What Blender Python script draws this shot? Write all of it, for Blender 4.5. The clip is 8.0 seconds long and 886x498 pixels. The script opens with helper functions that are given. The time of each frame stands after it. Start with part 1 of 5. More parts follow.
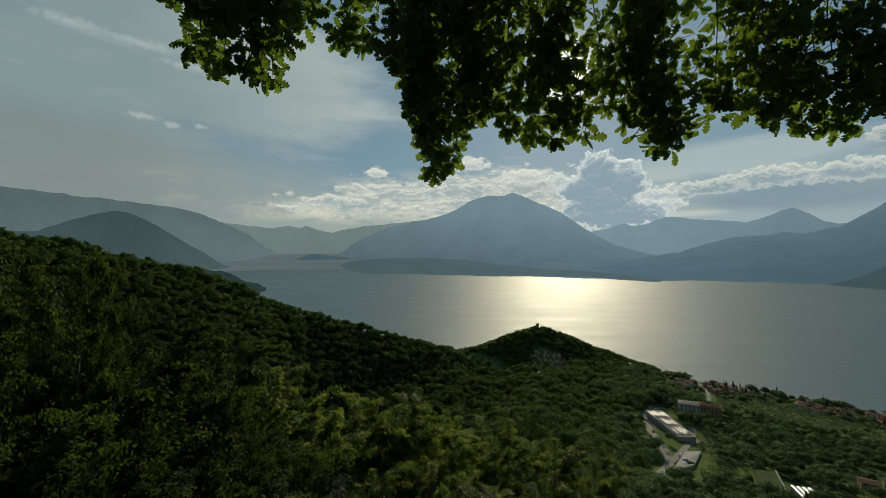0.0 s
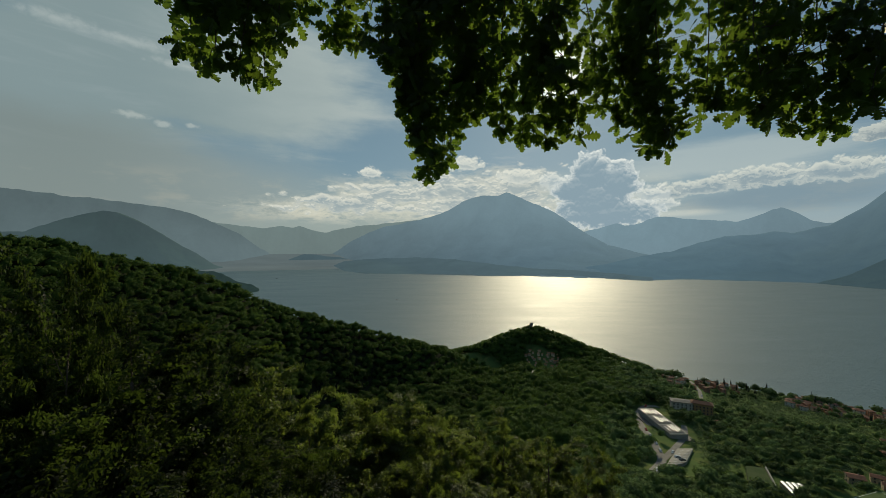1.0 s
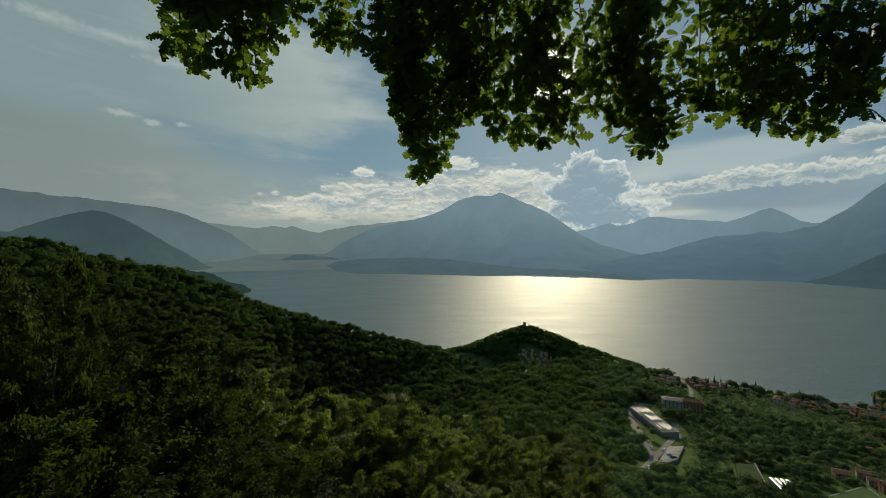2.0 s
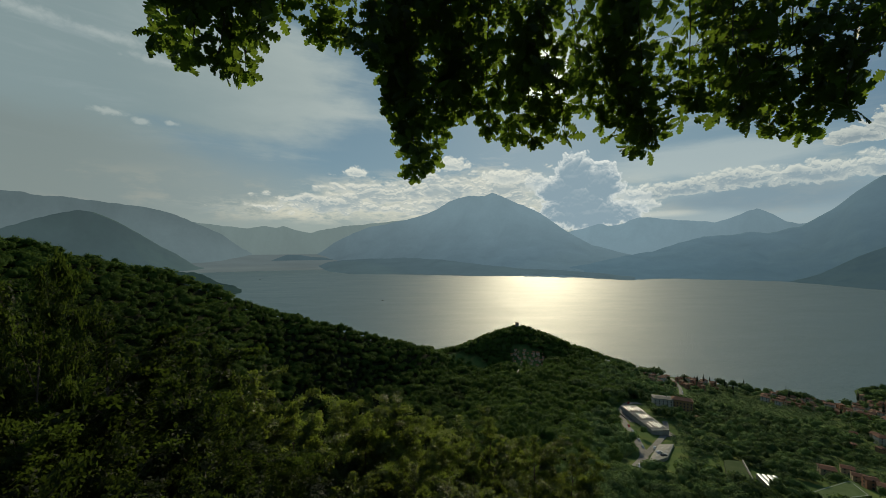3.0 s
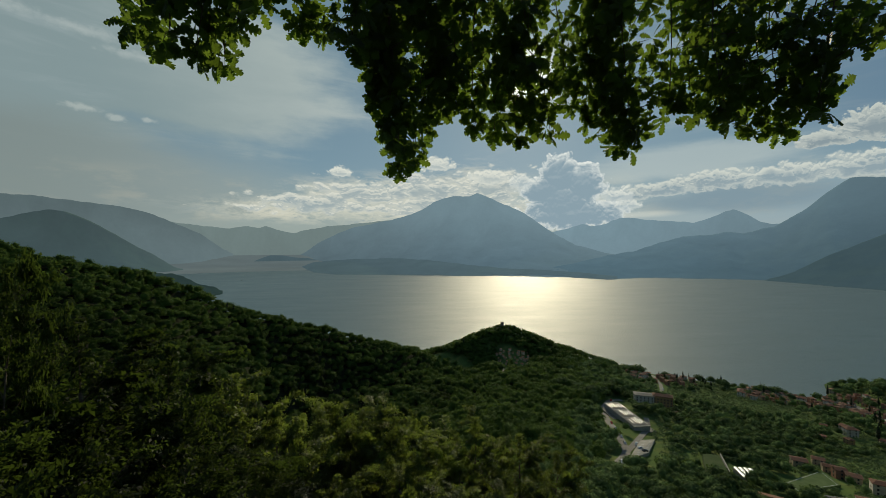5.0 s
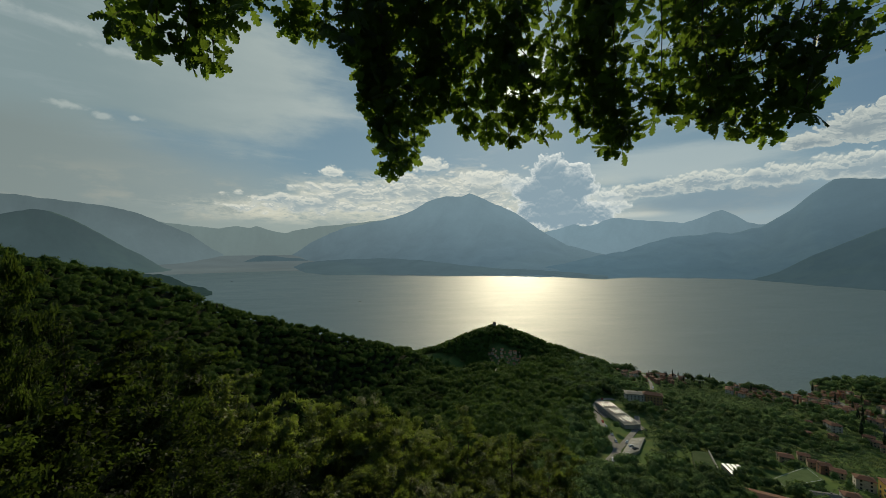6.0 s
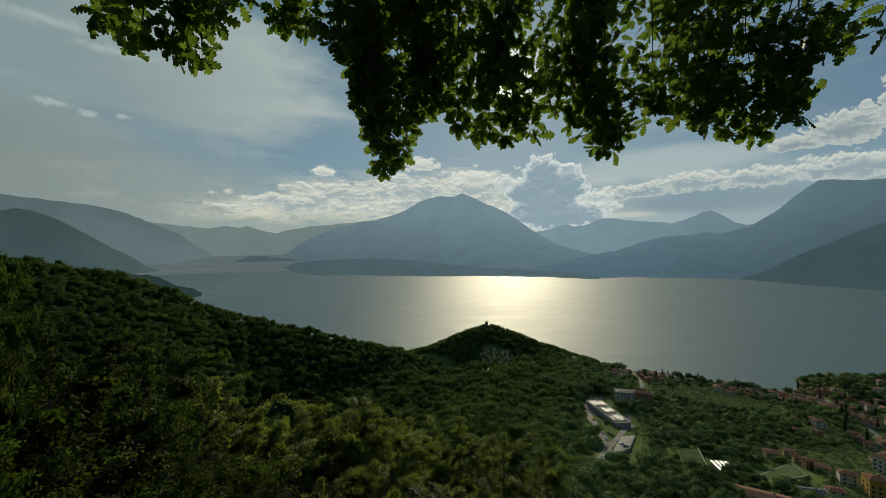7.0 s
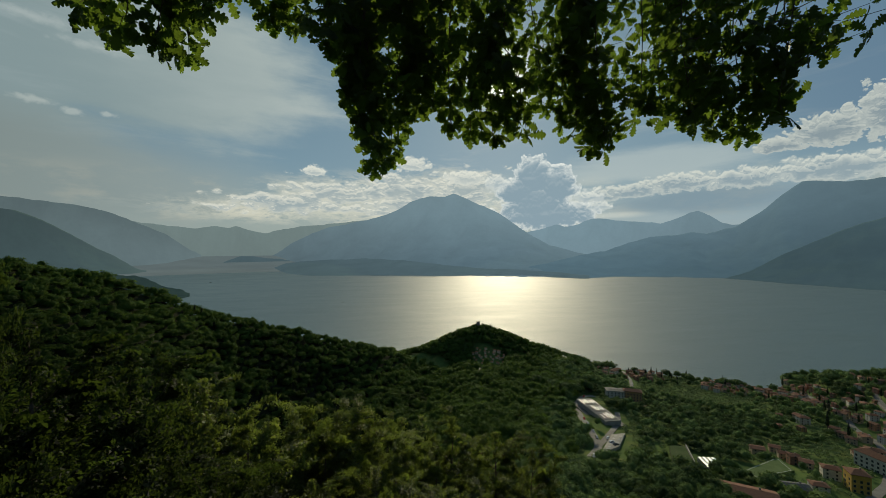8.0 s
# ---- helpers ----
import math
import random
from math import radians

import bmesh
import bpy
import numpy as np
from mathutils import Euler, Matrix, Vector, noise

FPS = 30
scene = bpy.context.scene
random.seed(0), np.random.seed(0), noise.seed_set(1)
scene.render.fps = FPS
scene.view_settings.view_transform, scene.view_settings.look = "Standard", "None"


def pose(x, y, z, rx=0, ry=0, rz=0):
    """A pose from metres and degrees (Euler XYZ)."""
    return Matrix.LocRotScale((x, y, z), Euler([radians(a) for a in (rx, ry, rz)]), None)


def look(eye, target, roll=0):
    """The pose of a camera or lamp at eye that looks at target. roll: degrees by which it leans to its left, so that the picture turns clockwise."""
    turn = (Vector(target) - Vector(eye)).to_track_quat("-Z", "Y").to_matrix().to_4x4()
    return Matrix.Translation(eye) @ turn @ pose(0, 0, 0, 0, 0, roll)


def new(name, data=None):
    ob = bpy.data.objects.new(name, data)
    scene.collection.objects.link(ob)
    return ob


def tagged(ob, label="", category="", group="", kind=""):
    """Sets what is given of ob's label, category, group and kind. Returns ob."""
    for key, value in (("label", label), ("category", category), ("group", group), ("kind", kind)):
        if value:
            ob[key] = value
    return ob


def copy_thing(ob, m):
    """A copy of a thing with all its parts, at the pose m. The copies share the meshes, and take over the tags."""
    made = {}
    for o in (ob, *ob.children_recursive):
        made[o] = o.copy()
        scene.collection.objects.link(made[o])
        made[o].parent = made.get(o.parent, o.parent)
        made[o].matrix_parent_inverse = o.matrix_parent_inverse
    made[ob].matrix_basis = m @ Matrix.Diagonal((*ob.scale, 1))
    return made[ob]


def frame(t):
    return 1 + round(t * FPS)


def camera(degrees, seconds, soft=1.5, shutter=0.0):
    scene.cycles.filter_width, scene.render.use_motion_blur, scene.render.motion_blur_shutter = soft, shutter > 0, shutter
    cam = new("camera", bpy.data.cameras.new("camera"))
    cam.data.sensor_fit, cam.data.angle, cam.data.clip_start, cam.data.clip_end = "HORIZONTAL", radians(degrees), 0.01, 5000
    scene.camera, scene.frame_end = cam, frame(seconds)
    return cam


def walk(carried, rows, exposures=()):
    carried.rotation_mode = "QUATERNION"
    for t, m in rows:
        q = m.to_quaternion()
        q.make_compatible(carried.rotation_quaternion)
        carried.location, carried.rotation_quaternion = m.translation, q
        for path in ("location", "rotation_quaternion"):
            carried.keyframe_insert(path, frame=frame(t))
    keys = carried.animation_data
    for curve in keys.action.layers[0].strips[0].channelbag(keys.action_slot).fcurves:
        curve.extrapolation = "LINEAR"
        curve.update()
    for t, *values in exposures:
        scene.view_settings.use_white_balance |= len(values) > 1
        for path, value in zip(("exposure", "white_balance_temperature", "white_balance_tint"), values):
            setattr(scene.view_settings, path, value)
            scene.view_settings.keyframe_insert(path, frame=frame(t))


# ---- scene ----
# ------------------------------------------------------------------ camera
# A slow turn to the right on a tripod head that creeps a hand's width forward.
EYE_Z = 200.0
GROW = EYE_Z / 135.0  # the plan below is drawn for an eye 135 m over the lake
cam = camera(98.95, 8.0, soft=0.8)
TURN = [(0.0, 0.0, 0.0, 0.0), (0.5, -0.44, -0.02, 0.06), (1.0, -0.89, -0.03, 0.11), (1.5, -1.35, -0.04, 0.14),
        (3.0, -2.99, 0.0, 0.19), (3.5, -3.53, 0.01, 0.22), (4.0, -4.06, 0.01, 0.25), (4.5, -4.62, 0.01, 0.27),
        (6.0, -6.34, 0.03, 0.32), (6.5, -6.93, 0.03, 0.34), (7.0, -7.50, 0.03, 0.36), (7.5, -8.11, 0.03, 0.39), (8.0, -8.78, 0.03, 0.42)]
walk(cam, [(t, pose(0.0, 0.004 + 0.0075 * t, EYE_Z - 0.0025 * t, 90 + pitch, roll, yaw)) for t, yaw, pitch, roll in TURN],
     exposures=[(0.0, -0.06, 6500, 5.0), (8.0, -0.06, 6500, 5.0)])


def polar(az, dist, z=0.0):
    """A place from its bearing in degrees (clockwise from +y), its distance from the lookout and its height."""
    a = radians(az)
    return Vector((math.sin(a) * dist, math.cos(a) * dist, z))


# ------------------------------------------------------------------ world and sun
SUN_AZ, SUN_EL = 17.6, 24.0
world = bpy.data.worlds.new("sky")
scene.world = world
world.use_nodes = True
WT = world.node_tree
WT.nodes.clear()


class Net:
    """Short hand for building node trees."""

    def __init__(self, tree):
        self.tree = tree

    def node(self, kind, **sets):
        n = self.tree.nodes.new(kind)
        for k, v in sets.items():
            setattr(n, k, v)
        return n

    def put(self, socket, value):
        if isinstance(value, bpy.types.NodeSocket):
            self.tree.links.new(value, socket)
        elif value is not None:
            socket.default_value = value

    def math(self, op, a, b=None, c=None, clamp=False):
        n = self.node("ShaderNodeMath", operation=op, use_clamp=clamp)
        for s, v in zip(n.inputs, (a, b, c)):
            self.put(s, v)
        return n.outputs[0]

    def step(self, x, lo, hi, smooth=True):
        n = self.node("ShaderNodeMapRange", interpolation_type="SMOOTHSTEP" if smooth else "LINEAR", clamp=True)
        self.put(n.inputs["Value"], x)
        self.put(n.inputs["From Min"], lo)
        self.put(n.inputs["From Max"], hi)
        return n.outputs["Result"]

    def mix(self, fac, a, b, blend="MIX"):
        n = self.node("ShaderNodeMix", data_type="RGBA", blend_type=blend)
        self.put(n.inputs["Factor"], fac)
        self.put(n.inputs["A"], a)
        self.put(n.inputs["B"], b)
        return n.outputs["Result"]

    def noise(self, vector, scale, detail=4.0, rough=0.55, distortion=0.0, color=False):
        n = self.node("ShaderNodeTexNoise")
        self.put(n.inputs["Vector"], vector)
        self.put(n.inputs["Scale"], scale)
        self.put(n.inputs["Detail"], detail)
        self.put(n.inputs["Roughness"], rough)
        self.put(n.inputs["Distortion"], distortion)
        return n.outputs["Color" if color else "Fac"]

    def vec(self, x, y, z=0.0):
        n = self.node("ShaderNodeCombineXYZ")
        for s, v in zip(n.inputs, (x, y, z)):
            self.put(s, v)
        return n.outputs[0]


def rgb(r, g, b):
    """A colour from the 0..255 values of a display, as linear light."""
    return tuple(((c / 255 + 0.055) / 1.055) ** 2.4 if c > 10 else c / 255 / 12.92 for c in (r, g, b)) + (1.0,)


def build_sky():
    w = Net(WT)
    way = w.node("ShaderNodeTexCoord").outputs["Generated"]
    xyz = w.node("ShaderNodeSeparateXYZ")
    w.put(xyz.inputs[0], way)
    x, y, z = xyz.outputs
    az = w.math("MULTIPLY", w.math("ARCTAN2", x, y), 57.2958)
    el = w.math("MULTIPLY", w.math("ARCSINE", z), 57.2958)
    sky = w.node("ShaderNodeTexSky", sky_type="NISHITA", sun_disc=False, sun_elevation=radians(SUN_EL),
                 sun_rotation=radians(SUN_AZ), altitude=300, air_density=1.0, dust_density=0.35, ozone_density=2.0)

    def field(sa, se, detail=7, rough=0.58, distortion=0.0, lean=0.0, shift=0.0, up=0.0):
        """Uneven noise about 0, in bearing and height, stretched by sa and se, read a little higher up."""
        e = w.math("ADD", el, up) if up else el
        u = w.math("MULTIPLY_ADD", az, sa, w.math("MULTIPLY_ADD", e, lean, shift))
        return w.math("SUBTRACT", w.noise(w.vec(u, w.math("MULTIPLY", e, se), shift), 1.0, detail, rough, distortion), 0.5)

    def billow(scale, stretch=1.0, up=0.0):
        """Rounded heaps with sharp seams between them, from 0 up to about 0.6."""
        total = None
        for k, share in ((1.0, 1.0), (2.1, 0.50), (4.3, 0.26), (8.9, 0.11)):
            f = field(scale * k, scale * stretch * k, 1, 0.4, 0.25, 0.0, 3.0 * k, up)
            f = w.math("MULTIPLY", w.math("ABSOLUTE", f), share)
            total = f if total is None else w.math("ADD", total, f)
        return w.math("MULTIPLY", total, 2.0)

    def oval(a0, e0, ra, re, up=0.0):
        e0 = e0 - up
        da = w.math("DIVIDE", w.math("SUBTRACT", az, a0), ra)
        de = w.math("DIVIDE", w.math("SUBTRACT", el, e0), re)
        return w.math("SUBTRACT", 1.0, w.math("SQRT", w.math("ADD", w.math("MULTIPLY", da, da), w.math("MULTIPLY", de, de))))

    def most(items):
        top = items[0]
        for i in items[1:]:
            top = w.math("MAXIMUM", top, i)
        return top

    def add(a, b, k):
        return w.math("MULTIPLY_ADD", b, k, a)

    s = polar(SUN_AZ, math.cos(radians(SUN_EL)), math.sin(radians(SUN_EL)))
    dot = w.node("ShaderNodeVectorMath", operation="DOT_PRODUCT")
    w.put(dot.inputs[0], way)
    dot.inputs[1].default_value = s
    facing = w.math("MAXIMUM", dot.outputs["Value"], 0.0)
    near = w.math("POWER", facing, 9.0)
    glow = w.math("POWER", facing, 700.0)

    scaled = w.node("ShaderNodeVectorMath", operation="SCALE")
    w.put(scaled.inputs[0], sky.outputs[0])
    front = w.step(dot.outputs["Value"], -0.25, 0.55)
    # unseen sky behind the lookout, away from the sun, brightened as added fill light
    w.put(scaled.inputs["Scale"], w.math("MULTIPLY", w.math("MULTIPLY_ADD", front, -0.9, 1.9), SKY_STRENGTH))
    base = w.mix(w.math("MULTIPLY", front, 0.62), scaled.outputs[0], rgb(124, 152, 164))
    soft, wisp, fine = field(0.035, 0.10), field(0.05, 0.30, 8, 0.6, 0.5, 0.07), field(0.12, 0.34, 8, 0.62)
    broken = (billow(0.30, 2.0), billow(0.30, 2.0, 0.25))
    middle, small, tiny = (billow(0.46, 1.2), billow(0.46, 1.2, 0.3)), (billow(0.62, 1.25), billow(0.62, 1.25, 0.25)), field(0.26, 0.85, 9, 0.66, 0.3, 0.0, 5.0)

    # high veil over the bearings left of the sun, its edge fading out
    veil = most([oval(-30.0, 21.0, 27.0, 10.0), oval(-52.0, 16.0, 30.0, 12.0)])
    veil = w.math("MULTIPLY", w.step(add(add(veil, soft, 1.2), wisp, 0.35), -0.02, 0.42), front)
    veil_c = w.mix(w.step(add(az, soft, 30.0), -40.0, -8.0), rgb(140, 155, 156), rgb(184, 192, 188))
    base = w.mix(w.math("MULTIPLY", veil, 0.80), base, veil_c)
    # cirrus streaks
    cir = w.math("MULTIPLY", w.step(wisp, 0.02, 0.26), w.step(el, 8.0, 13.0))
    base = w.mix(w.math("MULTIPLY", cir, 0.55), base, w.mix(near, rgb(160, 172, 176), rgb(204, 206, 200)))
    # haze over the horizon
    low = w.step(add(el, fine, 5.0), 13.0, 2.0)
    base = w.mix(w.math("MULTIPLY", w.math("MULTIPLY", low, 0.80), w.math("MULTIPLY_ADD", front, 0.7, 0.3)), base, w.mix(near, w.mix(w.step(az, 10.0, 40.0), rgb(156, 165, 160), rgb(150, 168, 180)), rgb(186, 195, 192)))
    # thick grey air low over the left, under the veil
    murk = w.step(add(add(oval(-46.0, 8.5, 36.0, 8.5), soft, 0.5), fine, 0.3), 0.0, 0.55)
    base = w.mix(w.math("MULTIPLY", murk, w.math("MULTIPLY", front, 0.75)), base, w.mix(w.step(az, -48.0, -14.0), rgb(128, 138, 137), rgb(152, 163, 163)))
    # streaky low banks to the left
    bank = w.math("MULTIPLY", w.step(fine, -0.02, 0.16), w.step(el, 11.0, 8.0))
    base = w.mix(w.math("MULTIPLY", w.math("MULTIPLY", bank, w.step(el, 2.0, 5.0)), 0.40), base, w.mix(w.step(az, -40.0, 0.0), rgb(168, 168, 158), rgb(208, 204, 186)))
    # small broken clouds over the middle
    reach = most([oval(0.0, 7.2, 24.0, 5.2), oval(9.0, 9.4, 10.0, 3.8), oval(2.0, 5.6, 40.0, 3.0)])
    lump = w.math("MULTIPLY", w.step(add(add(tiny, fine, 0.4), reach, 0.22), -0.04, 0.20), w.step(reach, -0.02, 0.55))
    lit = w.step(add(tiny, fine, -0.5), 0.20, -0.02)
    base = w.mix(w.math("MULTIPLY", lump, 0.62), base, w.mix(lit, rgb(156, 168, 172), rgb(232, 226, 206)))

    def heap(base, ovals, rim, heart, edge, amount, soft_, lumps, cover=1.0):
        """A heaped cloud, lit from above: bright where it thins out towards the sun, grey inside."""
        def mass(up, puff):
            d = add(most([oval(*o, up) for o in ovals]), w.math("SUBTRACT", puff, 0.22), amount)
            return add(d, fine, 0.22)
        deep, above = mass(0.0, lumps[0]), mass(0.30, lumps[1])
        lit = w.step(w.math("SUBTRACT", deep, above), -0.03, 0.24)
        outer = w.step(deep, edge * 2.0, 0.0)
        glow_ = w.math("MULTIPLY", lit, w.math("MULTIPLY_ADD", outer, 0.93, 0.07))
        fringe = w.math("MULTIPLY", w.step(deep, edge, 0.0), 0.75)
        c = w.mix(w.math("MAXIMUM", glow_, fringe), heart, rim)
        return w.mix(w.math("MULTIPLY", w.step(deep, 0.0, soft_), cover), base, c)

    # clear deeper blue high over the right
    clear = w.math("MULTIPLY", w.step(add(az, el, 0.4), 46.0, 66.0), w.step(el, 8.0, 15.0))
    base = w.mix(w.math("MULTIPLY", clear, 0.62), base, rgb(98, 124, 150))
    thin = w.step(add(add(oval(38.0, 11.0, 20.0, 3.6), wisp, 0.9), fine, 0.5), 0.15, 0.6)
    base = w.mix(w.math("MULTIPLY", thin, 0.55), base, rgb(192, 200, 198))
    # single lumps, the flat-bottomed bank to the right, the great heap against the light
    base = heap(base, [(-13.0, 6.6, 9.0, 1.5), (-6.0, 8.2, 9.0, 1.8), (3.0, 8.8, 8.0, 2.1), (12.0, 9.2, 7.0, 2.2), (6.0, 6.6, 14.0, 1.8)],
                rgb(238, 234, 220), rgb(160, 173, 178), 0.9, 1.5, 0.60, broken, 0.85)
    base = heap(base, [(-10.0, 11.2, 1.8, 0.8), (4.2, 12.6, 2.6, 1.2), (12.5, 10.6, 3.4, 1.2)], rgb(236, 234, 222), rgb(184, 192, 192), 0.9, 0.9, 0.4, small, 0.9)
    base = heap(base, [(-38.5, 15.4, 2.2, 0.45), (-35.6, 14.9, 1.1, 0.5), (-32.6, 15.2, 0.9, 0.35)], rgb(188, 194, 190), rgb(180, 188, 186), 0.9, 0.9, 0.9, small, 0.6)
    base = heap(base, [(-44.5, 23.2, 4.0, 0.8), (-38.5, 23.0, 5.0, 0.7), (-33.0, 21.8, 5.0, 0.6)], rgb(178, 186, 186), rgb(172, 182, 182), 0.9, 0.8, 1.2, small, 0.7)
    base = w.mix(w.math("MULTIPLY", w.step(add(oval(43.0, 5.9, 15.0, 2.4), fine, 0.8), 0.0, 0.7), 0.75), base, rgb(126, 147, 161))
    # a bright strip under the bank, and the bank's sunlit crest
    base = w.mix(w.math("MULTIPLY", w.step(add(oval(30.0, 4.45, 11.0, 0.7), fine, 1.0), 0.05, 0.8), 0.65), base, rgb(206, 209, 202))
    base = heap(base, [(31.5, 7.2, 3.0, 1.2), (35.5, 7.7, 4.5, 1.0), (41.0, 8.3, 5.0, 1.3), (47.5, 8.1, 5.0, 1.2), (55.0, 8.3, 7.0, 1.5)], rgb(222, 223, 213), rgb(148, 164, 173), 0.75, 0.9, 0.35, small, 0.9)
    base = heap(base, [(22.2, 10.3, 3.1, 3.2), (25.4, 9.0, 3.0, 3.0), (19.6, 8.4, 2.8, 2.2), (22.8, 6.3, 5.2, 4.0), (24.0, 5.0, 7.5, 2.2)], rgb(246, 246, 240), rgb(142, 162, 175), 0.34, 0.62, 0.14, middle)
    base = heap(base, [(29.6, 7.2, 2.2, 1.3), (31.0, 6.0, 1.8, 1.0), (17.0, 9.8, 2.2, 1.3)], rgb(236, 236, 228), rgb(178, 190, 196), 0.9, 1.0, 0.5, small, 0.7)
    base = heap(base, [(54.5, 12.2, 3.2, 1.8), (58.8, 13.2, 2.6, 2.8), (63.5, 13.0, 3.4, 3.8), (70.0, 12.0, 6.0, 5.0), (50.5, 11.4, 2.4, 0.8), (61.0, 15.4, 2.6, 1.6)],
                rgb(200, 204, 198), rgb(140, 154, 162), 0.7, 1.0, 0.14, small)
    # glare round the sun
    base = w.mix(w.math("MULTIPLY", glow, 0.7), base, (2.0, 1.9, 1.6, 1.0))
    out = w.node("ShaderNodeOutputWorld")
    bg = w.node("ShaderNodeBackground")
    w.put(bg.inputs["Color"], base)
    bg.inputs["Strength"].default_value = 1.0
    WT.links.new(bg.outputs[0], out.inputs[0])


SKY_STRENGTH = 0.05
build_sky()
sun = new("sun", bpy.data.lights.new("sun", "SUN"))
sun.data.energy, sun.data.angle, sun.data.color = 2.9, radians(2.0), (1.0, 0.85, 0.58)
sun.matrix_world = look(polar(SUN_AZ, 900, 900 * math.tan(radians(SUN_EL))), (0, 0, 0))

# ------------------------------------------------------------------ materials


def material(name):
    m = bpy.data.materials.new(name)
    m.use_nodes = True
    n = Net(m.node_tree)
    p = m.node_tree.nodes["Principled BSDF"]
    return m, n, p


def shade_of(n, a, b, scale, detail=5.0, coords="Object", fac=None):
    where = n.node("ShaderNodeTexCoord").outputs[coords]
    f = n.noise(where, scale, detail) if fac is None else fac
    return n.mix(n.step(f, 0.3, 0.7), a, b), where


def plain(name, a, b, rough=0.7, scale=3.0, metal=0.0, bump=0.2, vary=0.0):
    """A painted, plastered or stony surface: two tones, fine grain, relief."""
    m, n, p = material(name)
    col, where = shade_of(n, a, b, scale)
    fine = n.noise(where, scale * 11, 4)
    col = n.mix(n.math("MULTIPLY", n.step(fine, 0.35, 0.75), 0.25), col, tuple(0.6 * c for c in a[:3]) + (1.0,))
    if vary:
        info = n.node("ShaderNodeObjectInfo").outputs["Random"]
        hsv = n.node("ShaderNodeHueSaturation")
        n.put(hsv.inputs["Value"], n.math("MULTIPLY_ADD", info, vary, 1.0 - vary / 2))
        n.put(hsv.inputs["Color"], col)
        col = hsv.outputs[0]
    n.put(p.inputs["Base Color"], col)
    p.inputs["Roughness"].default_value, p.inputs["Metallic"].default_value = rough, metal
    p.inputs["Specular IOR Level"].default_value = 0.5 if rough < 0.5 else 0.15
    if bump:
        b = n.node("ShaderNodeBump")
        b.inputs["Strength"].default_value, b.inputs["Distance"].default_value = bump, 0.02
        n.put(b.inputs["Height"], fine)
        n.put(p.inputs["Normal"], b.outputs[0])
    return m


def foliage(name, dark, light, through_, share=0.4, rough=0.55, islands=True, spread=0.05, gloss=0.5, grain=0.0, single=0.16):
    """Leaves: two-tone, a little gloss, light shining through."""
    m, n, p = material(name)
    geo = n.node("ShaderNodeNewGeometry")
    where = n.node("ShaderNodeTexCoord").outputs["Object"]
    f = n.math("ADD", n.math("MULTIPLY", n.noise(where, spread, 3), 0.6),
               n.math("MULTIPLY", geo.outputs["Random Per Island"], single) if islands else 0.2)
    tone_attr = n.node("ShaderNodeAttribute", attribute_name="tone")
    f = n.math("ADD", f, n.math("MULTIPLY", tone_attr.outputs["Fac"], 0.4))
    if grain:
        leafy = n.noise(where, grain, 4, 0.65)
        f = n.math("ADD", f, n.math("MULTIPLY_ADD", leafy, 0.7, -0.35))
        bump = n.node("ShaderNodeBump")
        bump.inputs["Strength"].default_value, bump.inputs["Distance"].default_value = 1.0, 1.1
        n.put(bump.inputs["Height"], leafy)
        n.put(p.inputs["Normal"], bump.outputs[0])
    f = n.math("ADD", f, n.math("MULTIPLY", n.node("ShaderNodeObjectInfo").outputs["Random"], 0.35))
    f = n.step(f, 0.3, 0.95)
    col = n.mix(f, dark, light)
    n.put(p.inputs["Base Color"], col)
    p.inputs["Roughness"].default_value = rough
    p.inputs["Specular IOR Level"].default_value = gloss
    tr = n.node("ShaderNodeBsdfTranslucent")
    n.put(tr.inputs["Color"], n.mix(f, tuple(0.6 * c for c in through_[:3]) + (1,), through_))
    mixer = n.node("ShaderNodeMixShader")
    mixer.inputs[0].default_value = share
    out = m.node_tree.nodes["Material Output"]
    m.node_tree.links.new(p.outputs[0], mixer.inputs[1])
    m.node_tree.links.new(tr.outputs[0], mixer.inputs[2])
    m.node_tree.links.new(mixer.outputs[0], out.inputs[0])
    return m


